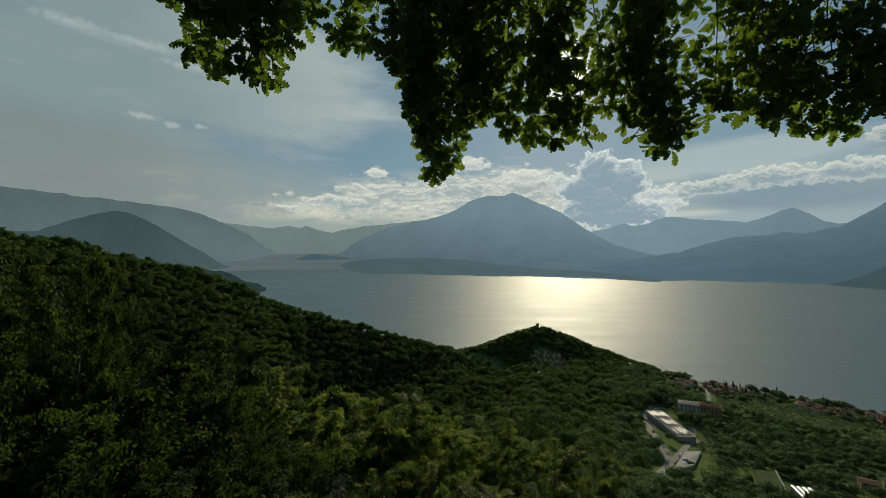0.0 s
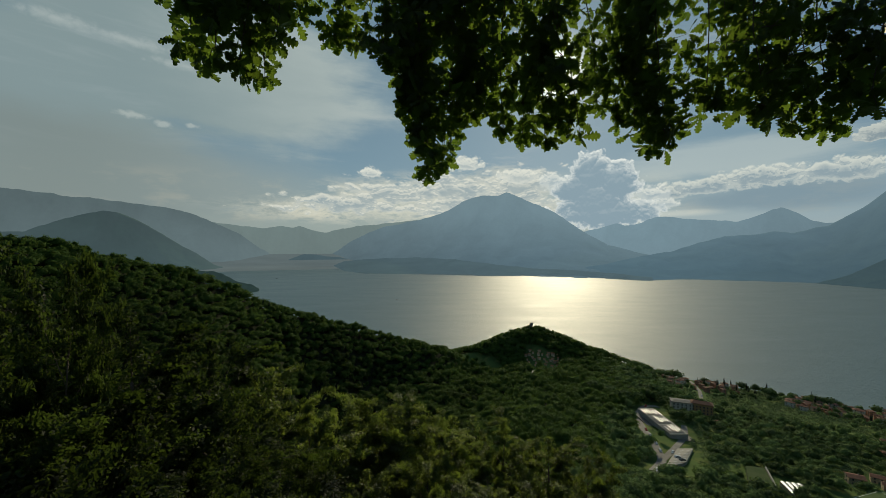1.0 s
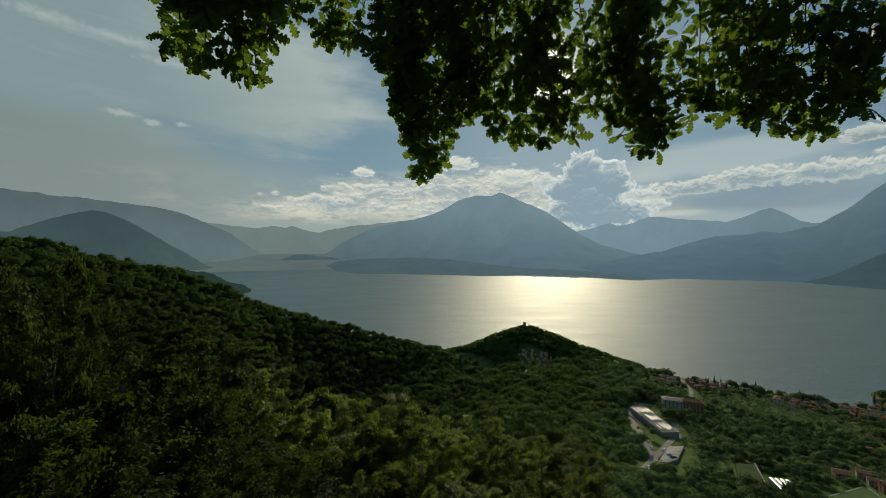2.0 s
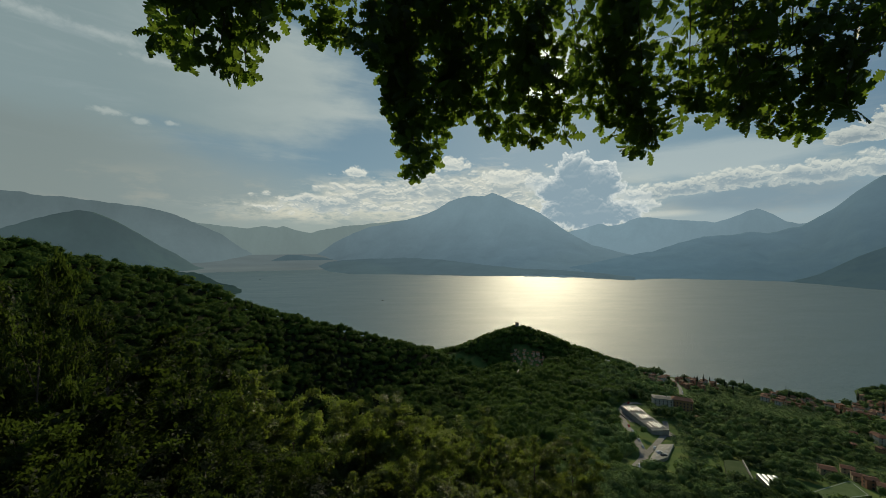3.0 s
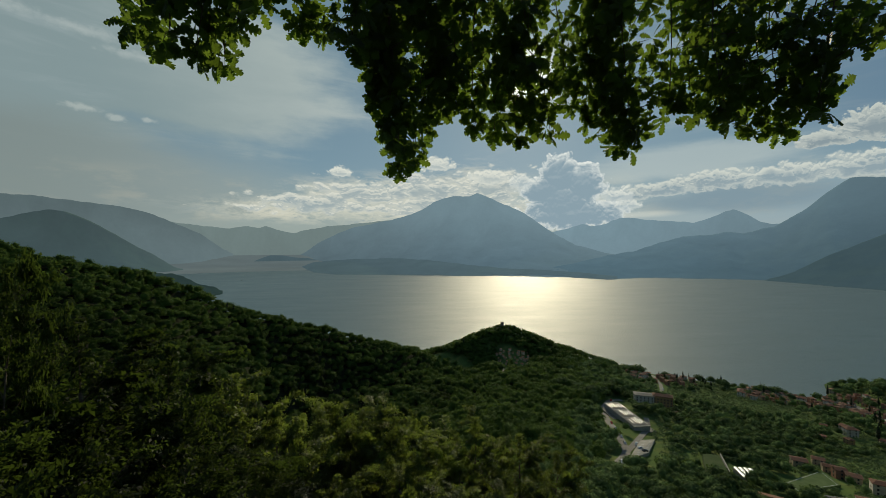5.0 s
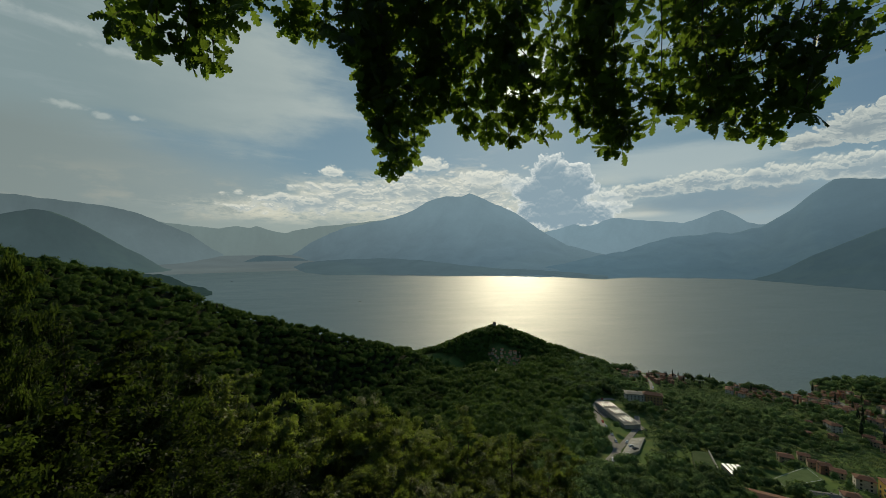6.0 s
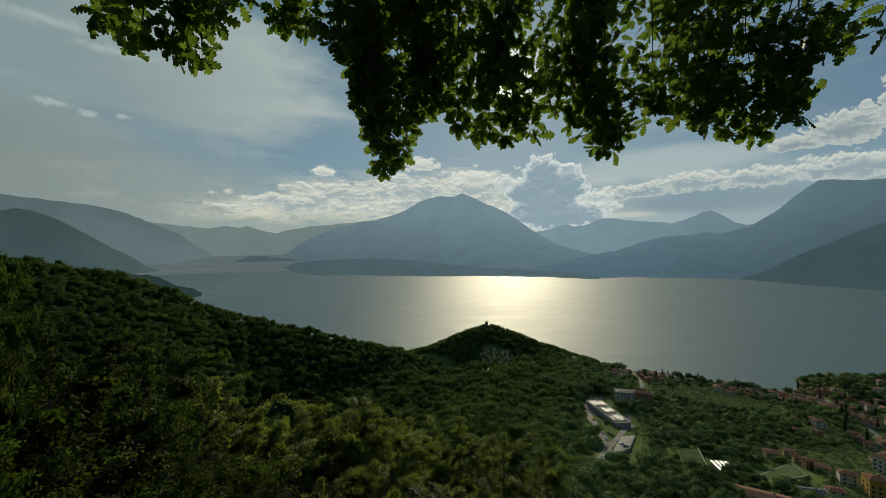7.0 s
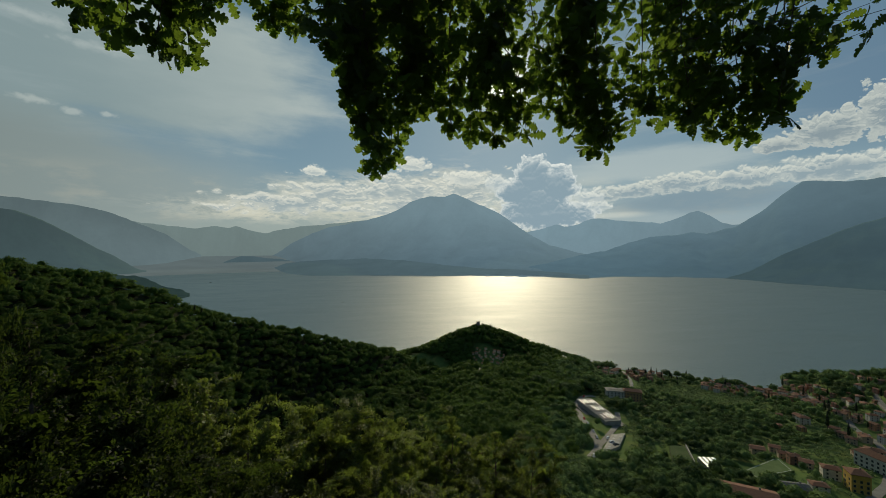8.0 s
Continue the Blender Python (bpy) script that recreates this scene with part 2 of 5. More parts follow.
def far_slope(name, green, haze_glow, amount, crest=0.3, fade=0.0, shine=0.24):
    """A far mountainside or water: woods and rock, with haze painted on as emission; crest: how much brighter the
    painted haze is high up than over the water; fade: how far it pales with distance; shine: how much it brightens
    towards the sun.
    """
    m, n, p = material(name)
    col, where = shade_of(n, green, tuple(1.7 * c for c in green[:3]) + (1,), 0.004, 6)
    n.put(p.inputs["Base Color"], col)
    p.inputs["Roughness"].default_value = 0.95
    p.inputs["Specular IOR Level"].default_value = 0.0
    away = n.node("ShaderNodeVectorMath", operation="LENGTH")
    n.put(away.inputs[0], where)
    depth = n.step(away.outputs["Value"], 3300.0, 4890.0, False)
    n.put(p.inputs["Emission Color"], n.mix(n.math("MULTIPLY", depth, fade), haze_glow, rgb(134, 150, 155)))
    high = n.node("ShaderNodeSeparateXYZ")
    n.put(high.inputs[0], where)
    # the painted haze glows brighter towards the sun
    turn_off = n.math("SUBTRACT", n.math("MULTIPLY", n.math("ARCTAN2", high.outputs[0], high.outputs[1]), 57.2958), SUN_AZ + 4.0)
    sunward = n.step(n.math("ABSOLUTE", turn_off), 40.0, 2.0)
    # streaks in the glow stand in for gullies and wooded ribs running down the slope
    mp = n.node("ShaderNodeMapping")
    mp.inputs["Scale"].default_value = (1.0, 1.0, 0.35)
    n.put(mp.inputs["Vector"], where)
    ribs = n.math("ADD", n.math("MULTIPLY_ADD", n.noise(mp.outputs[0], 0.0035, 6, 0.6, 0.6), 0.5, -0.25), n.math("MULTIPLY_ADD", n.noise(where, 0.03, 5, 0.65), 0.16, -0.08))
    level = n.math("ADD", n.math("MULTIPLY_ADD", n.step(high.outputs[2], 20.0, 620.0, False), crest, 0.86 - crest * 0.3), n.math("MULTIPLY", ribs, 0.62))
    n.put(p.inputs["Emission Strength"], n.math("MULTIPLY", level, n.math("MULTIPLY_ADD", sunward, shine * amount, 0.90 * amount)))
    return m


def water_material():
    m, n, p = material("lake_water")
    where = n.node("ShaderNodeTexCoord").outputs["Object"]
    p.inputs["Base Color"].default_value = (0.096, 0.156, 0.178, 1)
    p.inputs["IOR"].default_value = 1.33
    p.inputs["Specular IOR Level"].default_value = 0.40

    def stretched(sx, sy):
        mp = n.node("ShaderNodeMapping")
        mp.inputs["Scale"].default_value = (sx, sy, 1)
        mp.inputs["Rotation"].default_value = (0, 0, 0.08)
        n.put(mp.inputs["Vector"], where)
        return mp.outputs[0]

    gust = n.noise(where, 0.0045, 5, 0.6)
    lanes = n.noise(stretched(0.004, 0.018), 1.0, 6, 0.62, 0.6)
    # calmer water in the lee of the long ridge, ruffled in the open
    side = n.node("ShaderNodeSeparateXYZ")
    n.put(side.inputs[0], where)
    open_water = n.step(side.outputs[0], -900.0, 500.0)
    rough = n.math("MULTIPLY_ADD", gust, 0.08, n.math("MULTIPLY_ADD", open_water, 0.15, 0.315))
    n.put(p.inputs["Roughness"], n.math("MULTIPLY_ADD", lanes, 0.22, n.math("SUBTRACT", rough, 0.06)))
    near_waves = n.noise(stretched(0.20, 0.13), 1.0, 4, 0.65, 0.5)
    swell_ = n.noise(stretched(0.014, 0.016), 1.0, 4, 0.6, 0.5)
    b = n.node("ShaderNodeBump")
    b.inputs["Strength"].default_value, b.inputs["Distance"].default_value = 1.0, 1.0
    n.put(b.inputs["Height"], n.math("ADD", n.math("MULTIPLY", near_waves, 1.15), n.math("MULTIPLY", swell_, 1.2)))
    n.put(p.inputs["Normal"], b.outputs[0])
    return m


M_WATER = water_material()
M_GROUND, gn, gp = material("hillside_ground")
gcol, gw = shade_of(gn, (0.042, 0.072, 0.022, 1), (0.090, 0.136, 0.038, 1), 0.03, 8)
gcol = gn.mix(gn.step(gn.noise(gw, 0.4, 6), 0.60, 0.80), gcol, (0.065, 0.075, 0.03, 1))
gcol = gn.mix(gn.step(gn.noise(gw, 0.06, 5, 0.6, 0.8), 0.50, 0.66), gcol, (0.115, 0.135, 0.040, 1))
# leaf litter under the woods, meadow in the open valley
gxyz = gn.node("ShaderNodeSeparateXYZ")
gn.put(gxyz.inputs[0], gw)
open_side = gn.math("ADD", gn.math("MULTIPLY_ADD", gxyz.outputs[1], -0.30, gxyz.outputs[0]), gn.math("MULTIPLY", gn.noise(gw, 0.02, 4), 60.0))
saddle = gn.math("MULTIPLY", gn.step(gxyz.outputs[1], 500.0, 560.0), gn.step(gxyz.outputs[0], 10.0, 40.0))
gn.put(gp.inputs["Base Color"], gn.mix(gn.math("MAXIMUM", gn.step(open_side, 40.0, 110.0), saddle), (0.020, 0.024, 0.012, 1), gcol))
gp.inputs["Roughness"].default_value, gp.inputs["Specular IOR Level"].default_value = 0.95, 0.05
M_GROVE = foliage("grove_leaves", (0.016, 0.035, 0.014, 1), (0.135, 0.200, 0.068, 1), (0.16, 0.25, 0.06, 1), 0.25, rough=0.8, spread=0.02, gloss=0.06, grain=0.7)
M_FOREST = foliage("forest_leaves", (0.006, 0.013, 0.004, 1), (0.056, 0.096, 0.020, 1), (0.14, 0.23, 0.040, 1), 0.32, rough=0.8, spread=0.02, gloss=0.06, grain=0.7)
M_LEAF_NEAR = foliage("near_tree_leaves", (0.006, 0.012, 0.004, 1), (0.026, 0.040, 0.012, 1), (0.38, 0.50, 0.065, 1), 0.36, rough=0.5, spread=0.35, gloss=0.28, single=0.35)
# darkened copy of the near leaves: shade of the left slope as colour
M_LEAF_SHADED = foliage("shaded_tree_leaves", (0.002, 0.005, 0.002, 1), (0.009, 0.017, 0.005, 1), (0.15, 0.23, 0.032, 1), 0.26, rough=0.6, spread=0.35, gloss=0.10, single=0.35)
M_OAK = foliage("oak_leaves", (0.006, 0.014, 0.005, 1), (0.016, 0.030, 0.009, 1), (0.32, 0.50, 0.055, 1), 0.40, spread=3.0, gloss=0.2)
M_CYPRESS = foliage("cypress_leaves", (0.010, 0.020, 0.009, 1), (0.022, 0.036, 0.014, 1), (0.03, 0.06, 0.01, 1), 0.15, spread=0.2, gloss=0.2)
M_BARK = plain("bark", (0.07, 0.055, 0.04, 1), (0.13, 0.11, 0.085, 1), 0.9, 9.0, bump=0.6)
# far surfaces glow in their haze colour; no hazy air is built
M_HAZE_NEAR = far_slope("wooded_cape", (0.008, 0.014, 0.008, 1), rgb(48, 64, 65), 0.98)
M_FAR_WATER_GLOW = far_slope("far_water_glow", (0.02, 0.025, 0.025, 1), rgb(110, 121, 122), 0.82, 0.0, 0.3)
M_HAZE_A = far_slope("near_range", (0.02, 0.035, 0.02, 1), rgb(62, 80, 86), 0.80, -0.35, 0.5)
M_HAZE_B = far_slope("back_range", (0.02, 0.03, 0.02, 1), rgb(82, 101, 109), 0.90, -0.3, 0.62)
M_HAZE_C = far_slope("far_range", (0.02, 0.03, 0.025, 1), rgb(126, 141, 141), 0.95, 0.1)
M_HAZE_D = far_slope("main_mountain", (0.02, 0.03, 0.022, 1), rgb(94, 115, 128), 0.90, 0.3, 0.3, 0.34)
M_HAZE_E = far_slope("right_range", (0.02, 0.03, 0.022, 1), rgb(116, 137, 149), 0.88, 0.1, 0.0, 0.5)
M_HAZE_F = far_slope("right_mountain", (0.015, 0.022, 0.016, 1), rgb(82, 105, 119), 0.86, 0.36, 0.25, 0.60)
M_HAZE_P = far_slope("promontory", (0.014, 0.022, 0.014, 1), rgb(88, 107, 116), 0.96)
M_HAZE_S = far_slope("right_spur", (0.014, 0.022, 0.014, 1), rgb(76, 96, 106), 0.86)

# ------------------------------------------------------------------ mesh helpers


def mesh_of(name, verts, faces, mats, smooth=False):
    me = bpy.data.meshes.new(name)
    me.from_pydata([tuple(v) for v in verts], [], [tuple(f) for f in faces])
    for m in mats if isinstance(mats, (list, tuple)) else [mats]:
        me.materials.append(m)
    if smooth:
        me.polygons.foreach_set("use_smooth", [True] * len(me.polygons))
    return me


def mesh_np(name, verts, faces, mats, smooth=False):
    """A mesh from arrays: verts (n, 3), faces (m, 3 or 4)."""
    me = bpy.data.meshes.new(name)
    k = faces.shape[1]
    me.vertices.add(len(verts))
    me.vertices.foreach_set("co", np.ascontiguousarray(verts, dtype=np.float32).ravel())
    me.loops.add(faces.size)
    me.loops.foreach_set("vertex_index", np.ascontiguousarray(faces, dtype=np.int32).ravel())
    me.polygons.add(len(faces))
    me.polygons.foreach_set("loop_start", np.arange(0, faces.size, k, dtype=np.int32))
    if smooth:
        me.polygons.foreach_set("use_smooth", np.ones(len(faces), dtype=bool))
    me.materials.append(mats)
    me.update(calc_edges=True)
    me.validate()
    return me


def bm_mesh(name, bm, mat):
    me = bpy.data.meshes.new(name)
    bm.to_mesh(me)
    bm.free()
    me.materials.append(mat)
    return me


def part(name, bm, mat, parent, label=""):
    """Links a bmesh as one mesh object under a thing or a part."""
    ob = new(name, bm if isinstance(bm, bpy.types.Mesh) else bm_mesh(name, bm, mat))
    ob.parent = parent
    return tagged(ob, label)


def box(bm, x0, y0, z0, x1, y1, z1, bevel=0.0):
    m = Matrix.Translation(((x0 + x1) / 2, (y0 + y1) / 2, (z0 + z1) / 2)) @ Matrix.Diagonal((x1 - x0, y1 - y0, z1 - z0, 1))
    r = bmesh.ops.create_cube(bm, size=1.0, matrix=m)
    if bevel:
        edges = list({e for v in r["verts"] for e in v.link_edges})
        bmesh.ops.bevel(bm, geom=edges, offset=bevel, segments=1, affect="EDGES")
    return bm


def tube(verts, faces, points, radii, sides=7):
    """Adds a tapered tube along points to the lists."""
    start = len(verts)
    n = len(points)
    for i, (p, r) in enumerate(zip(points, radii)):
        d = (points[min(i + 1, n - 1)] - points[max(i - 1, 0)])
        d = d.normalized() if d.length > 1e-6 else Vector((0, 0, 1))
        u = d.orthogonal().normalized()
        v = d.cross(u)
        for k in range(sides):
            a = 2 * math.pi * k / sides
            verts.append(p + (u * math.cos(a) + v * math.sin(a)) * r)
    for i in range(n - 1):
        for k in range(sides):
            a, b = start + i * sides + k, start + i * sides + (k + 1) % sides
            faces.append((a, b, b + sides, a + sides))
    faces.append(tuple(start + (n - 1) * sides + k for k in range(sides)))


def wavy(x, y, z=0.0, octaves=5):
    return noise.fractal(Vector((x, y, z)), 1.0, 2.1, octaves)


# ------------------------------------------------------------------ the land
def seg_far(x, y, pts):
    """Distance from places to a polyline, and the height of the line there."""
    best, high = np.full(x.shape, 1e9), np.zeros(x.shape)
    for (ax, ay, az), (bx, by, bz) in zip(pts, pts[1:]):
        dx, dy = bx - ax, by - ay
        t = np.clip(((x - ax) * dx + (y - ay) * dy) / (dx * dx + dy * dy), 0, 1)
        d = np.hypot(x - ax - t * dx, y - ay - t * dy)
        near_ = d < best
        best, high = np.where(near_, d, best), np.where(near_, az + t * (bz - az), high)
    return best, high


def smax(a, b, k):
    h = np.clip(0.5 + 0.5 * (a - b) / k, 0, 1)
    return b + (a - b) * h + k * h * (1 - h)


def line(*pts):
    return [polar(a, d * GROW, z * GROW) for a, d, z in pts]


RIDGE = line((-95, 330, 190), (-62, 330, 152), (-49, 335, 139), (-39.6, 350, 126), (-31.5, 370, 108), (-24.3, 385, 80), (-12.1, 400, 48), (-2, 418, 26), (3, 428, 10))
CASTLE_HILL = line((2.5, 434, 9), (6.4, 445, 15), (9.5, 456, 26), (13.9, 465, 37), (17, 468, 30), (22.4, 470, 15), (30, 470, 2))
EAST_HILL = line((46.5, 575, -18), (49.5, 540, -1), (53, 515, 8), (58.5, 480, 27), (70, 440, 70), (95, 400, 130))


def swell(x, y):
    """Small unevenness of the slopes."""
    return (np.sin(x * 0.029 + 1.3 * np.sin(y * 0.021)) + np.sin(y * 0.034 + 1.7 * np.sin(x * 0.018) + 2.0)
            + 0.6 * np.sin((x + y) * 0.056 + 0.7) + 0.5 * np.sin((x - 1.4 * y) * 0.074 + 2.1))


FALL_D = np.array([0, 1.0, 2.0, 5, 10, 20, 30, 40, 60, 90, 130, 160, 205, 260, 330, 410, 470, 500, 560, 700, 5200]) * GROW
FALL_Z = np.array([134, 133.9, 131.6, 128, 124, 117, 110, 102, 87, 68, 52, 45, 36.5, 29, 20, 11, 4, 0.6, -6, -14, -16]) * GROW


def land(x, y):
    """Height of the ground."""
    x, y = np.asarray(x, float), np.asarray(y, float)
    d = np.hypot(x, y)
    fall = np.interp(d, FALL_D, FALL_Z)
    # the ravine between the near slope and the long ridge
    side = np.degrees(np.arctan2(x, y))
    drop = np.interp(d, [110, 190, 280, 480, 640], [0, 24, 48, 64, 50]) * np.clip((13 - side) / 15, 0, 1) * (y > 0)
    fall = np.where(drop > 0, np.maximum(fall - drop, np.minimum(fall, 4.0)), fall)
    back = np.clip(-y, 0, 600)
    z = fall + back * 0.75
    # behind the lookout the slope goes on up
    z = np.where(y < 0, np.maximum(z, EYE_Z - 1.6 + back * 0.62 - 0.25 * np.abs(x)), z)
    for pts, slope, k in ((RIDGE, 0.70, 16), (CASTLE_HILL, 0.50, 12), (EAST_HILL, 0.42, 20)):
        r, h = seg_far(x, y, pts)
        z = smax(z, h - slope * np.maximum(np.sqrt(r * r + 140) - 12, 0), k)
    # the bay beside the village
    bay = np.degrees(np.arctan2(x, y))
    z = z - 6.5 * np.clip((bay - 23) / 6, 0, 1) * np.clip((54 - bay) / 5, 0, 1) * np.clip((d - 520) / 150, 0, 1)
    return z + swell(x, y) * 1.3 * np.clip((d - 60) / 150, 0, 1) * np.clip((710 - d) / 90, 0, 1)


def sight(az, angle, start=120.0):
    """Where a line of sight at that bearing and height angle meets the ground."""
    d = np.arange(start, 1000.0, 0.5)
    a = radians(az)
    z = EYE_Z + np.tan(radians(angle)) * d
    hit = np.nonzero(land(np.sin(a) * d, np.cos(a) * d) >= z)[0]
    k = d[hit[0]] if len(hit) else 990.0
    p = polar(az, k)
    p.z = float(land(p.x, p.y))
    return p


FAR_FROM, FAR_REACH = 2800.0, 2100.0


def drawn_in(d):
    """Beyond 2.8 km the view is drawn together more and more, so that its far end lies under 5 km off: by what share."""
    return 1.0 if d < FAR_FROM else (FAR_FROM + FAR_REACH * (1 - math.exp((FAR_FROM - d) / FAR_REACH))) / d


def far_place(az, d, z):
    k = drawn_in(d)
    return polar(az, d * k, EYE_Z + (z - EYE_Z) * k)


def build_land():
    rings = np.concatenate([np.array([0.001, 0.25]), np.linspace(0.5, 80, 40), np.linspace(85, 900, 150), np.array([1000, 1300, 2000, 3200, 5200])])
    turns = np.radians(np.concatenate([np.arange(-180, -70, 4.0), np.arange(-70, 75, 0.6), np.arange(75, 180, 4.0)]))
    R, A = np.meshgrid(rings, turns, indexing="ij")
    X, Y = R * np.sin(A), R * np.cos(A)
    Z = land(X, Y)
    n, m = X.shape
    idx = np.arange(n * m).reshape(n, m)
    nxt = np.roll(idx, -1, axis=1)
    faces = np.stack([idx[:-1], nxt[:-1], nxt[1:], idx[1:]], -1).reshape(-1, 4)
    verts = np.stack([X, Y, Z], -1).reshape(-1, 3)
    me = mesh_np("ground", verts, faces[:, ::-1], M_GROUND, True)
    return tagged(new("ground", me), "steep green hillside sloping down to the lake", "ground", kind="structure")


build_land()


def build_lake(name, rings, mat, label):
    rings = np.array(rings)
    k = np.array([drawn_in(d) for d in rings])
    turns = np.radians(np.arange(-180, 180, 3.0))
    R, A = np.meshgrid(rings * k, turns, indexing="ij")
    Z = np.repeat((EYE_Z * (1 - k))[:, None], len(turns), axis=1)
    n, m = R.shape
    idx = np.arange(n * m).reshape(n, m)
    nxt = np.roll(idx, -1, axis=1)
    faces = np.stack([idx[:-1], nxt[:-1], nxt[1:], idx[1:]], -1).reshape(-1, 4)
    verts = np.stack([R * np.sin(A), R * np.cos(A), Z], -1).reshape(-1, 3)
    return tagged(new(name, mesh_np(name, verts, faces, mat)), label, "lake", kind="structure")


build_lake("water", [420, 600, 830, 1200, 1800, 2400, 2800, 3100, 3500, 3900.0], M_WATER, "wide calm grey lake rippled by light wind")
# glowing sheet: its emission stands in for sky reflection and haze
build_lake("backdrop_far_water", [3900.0, 4500, 5200, 6000, 7000, 8500, 10500, 13000, 16600.0], M_FAR_WATER_GLOW, "pale hazy far arm of the lake")


def mountain(name, crest, foot, mat, label, seed=0, rough=0.12, power=1.15, jag=0.6, back=250.0):
    """A range: its crest as (bearing, height angle, distance), its foot as (bearing, distance) at the water."""
    a = np.arange(crest[0][0], crest[-1][0] + 0.01, 0.22)
    ca, ce, cd = (np.array(v, float) for v in zip(*crest))
    fa, fd = (np.array(v, float) for v in zip(*foot))
    el = np.interp(a, ca, ce)
    # round the corners of the crest a little, then break it up
    k = np.array([1, 2, 1]) / 4.0
    el = np.convolve(np.pad(el, 1, mode="edge"), k, mode="valid")
    el = el + np.array([wavy(v * 0.45, seed * 7.3) * 0.16 * jag + wavy(v * 2.1, seed * 3.1) * 0.05 * jag for v in a])
    D, F = np.interp(a, ca, cd) * GROW, np.interp(a, fa, fd) * GROW
    top = EYE_Z + np.tan(np.radians(el)) * D
    rows = 34
    verts = []
    for j in range(rows + 5):
        t = min(j / rows, 1.0)
        for i, v in enumerate(a):
            d = F[i] + (D[i] - F[i]) * t
            up = max(top[i] + 3, 5) * t ** power - 3
            if j > rows:
                d, up = D[i] + back * (j - rows) / 4, top[i] * (1 - 0.6 * (j - rows) / 4)
            else:
                g = noise.ridged_multi_fractal(Vector((v * 0.16 + seed, t * 1.4, seed)), 0.9, 2.1, 5, 0.9, 2.0)
                up += (g - 1.1) * rough * max(top[i], 60) * t * (1 - t) * 1.6
                d += wavy(v * 0.5, t * 3, seed) * 0.03 * D[i] * (1 - t) * 0.3
            q = far_place(v, d, up)
            verts.append(q)
    n = len(a)
    faces = [(j * n + i, j * n + i + 1, (j + 1) * n + i + 1, (j + 1) * n + i) for j in range(rows + 4) for i in range(n - 1)]
    me = mesh_of(name, verts, faces, mat, True)
    return tagged(new(name, me), label, "mountain", kind="structure")


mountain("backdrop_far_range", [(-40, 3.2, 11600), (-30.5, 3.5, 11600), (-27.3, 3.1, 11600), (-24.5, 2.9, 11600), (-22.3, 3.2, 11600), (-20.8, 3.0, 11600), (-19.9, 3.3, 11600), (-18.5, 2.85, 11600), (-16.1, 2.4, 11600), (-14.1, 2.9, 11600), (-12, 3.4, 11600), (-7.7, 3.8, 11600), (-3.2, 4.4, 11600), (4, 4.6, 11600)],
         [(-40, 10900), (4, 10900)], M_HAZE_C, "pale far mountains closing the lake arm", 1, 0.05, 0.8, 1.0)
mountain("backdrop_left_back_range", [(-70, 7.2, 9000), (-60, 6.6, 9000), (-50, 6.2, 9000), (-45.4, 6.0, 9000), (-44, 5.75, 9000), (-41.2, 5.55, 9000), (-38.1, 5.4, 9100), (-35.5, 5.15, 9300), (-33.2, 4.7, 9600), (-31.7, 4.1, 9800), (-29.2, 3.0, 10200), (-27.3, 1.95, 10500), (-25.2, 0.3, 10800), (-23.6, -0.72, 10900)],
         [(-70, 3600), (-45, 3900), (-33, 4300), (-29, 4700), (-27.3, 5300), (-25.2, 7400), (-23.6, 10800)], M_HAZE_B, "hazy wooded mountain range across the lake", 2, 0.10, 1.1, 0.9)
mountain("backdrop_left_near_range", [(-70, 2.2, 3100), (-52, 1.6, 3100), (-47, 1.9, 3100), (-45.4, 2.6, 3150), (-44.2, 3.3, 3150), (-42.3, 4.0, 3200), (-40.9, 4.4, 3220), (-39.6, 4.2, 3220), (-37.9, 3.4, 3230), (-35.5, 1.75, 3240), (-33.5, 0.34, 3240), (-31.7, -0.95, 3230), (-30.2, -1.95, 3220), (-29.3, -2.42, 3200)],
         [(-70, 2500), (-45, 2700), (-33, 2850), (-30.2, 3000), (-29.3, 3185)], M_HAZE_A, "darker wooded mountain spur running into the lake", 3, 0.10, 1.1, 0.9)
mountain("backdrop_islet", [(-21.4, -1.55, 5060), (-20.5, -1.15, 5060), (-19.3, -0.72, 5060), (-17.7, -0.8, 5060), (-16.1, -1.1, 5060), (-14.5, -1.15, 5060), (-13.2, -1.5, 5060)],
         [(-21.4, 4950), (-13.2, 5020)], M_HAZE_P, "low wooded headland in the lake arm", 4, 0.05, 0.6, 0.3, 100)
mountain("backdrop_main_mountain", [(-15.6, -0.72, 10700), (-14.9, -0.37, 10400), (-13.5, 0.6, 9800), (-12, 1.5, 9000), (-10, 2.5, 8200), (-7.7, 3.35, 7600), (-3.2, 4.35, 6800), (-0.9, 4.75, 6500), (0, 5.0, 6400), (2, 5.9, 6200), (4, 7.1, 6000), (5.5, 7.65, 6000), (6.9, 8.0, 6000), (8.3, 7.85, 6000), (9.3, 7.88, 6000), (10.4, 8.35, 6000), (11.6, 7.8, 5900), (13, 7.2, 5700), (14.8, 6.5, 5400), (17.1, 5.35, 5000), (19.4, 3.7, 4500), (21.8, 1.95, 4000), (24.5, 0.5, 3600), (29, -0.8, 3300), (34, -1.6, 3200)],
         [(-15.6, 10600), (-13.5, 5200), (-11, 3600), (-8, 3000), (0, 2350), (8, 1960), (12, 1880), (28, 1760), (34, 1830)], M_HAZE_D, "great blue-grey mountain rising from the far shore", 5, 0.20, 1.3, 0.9)
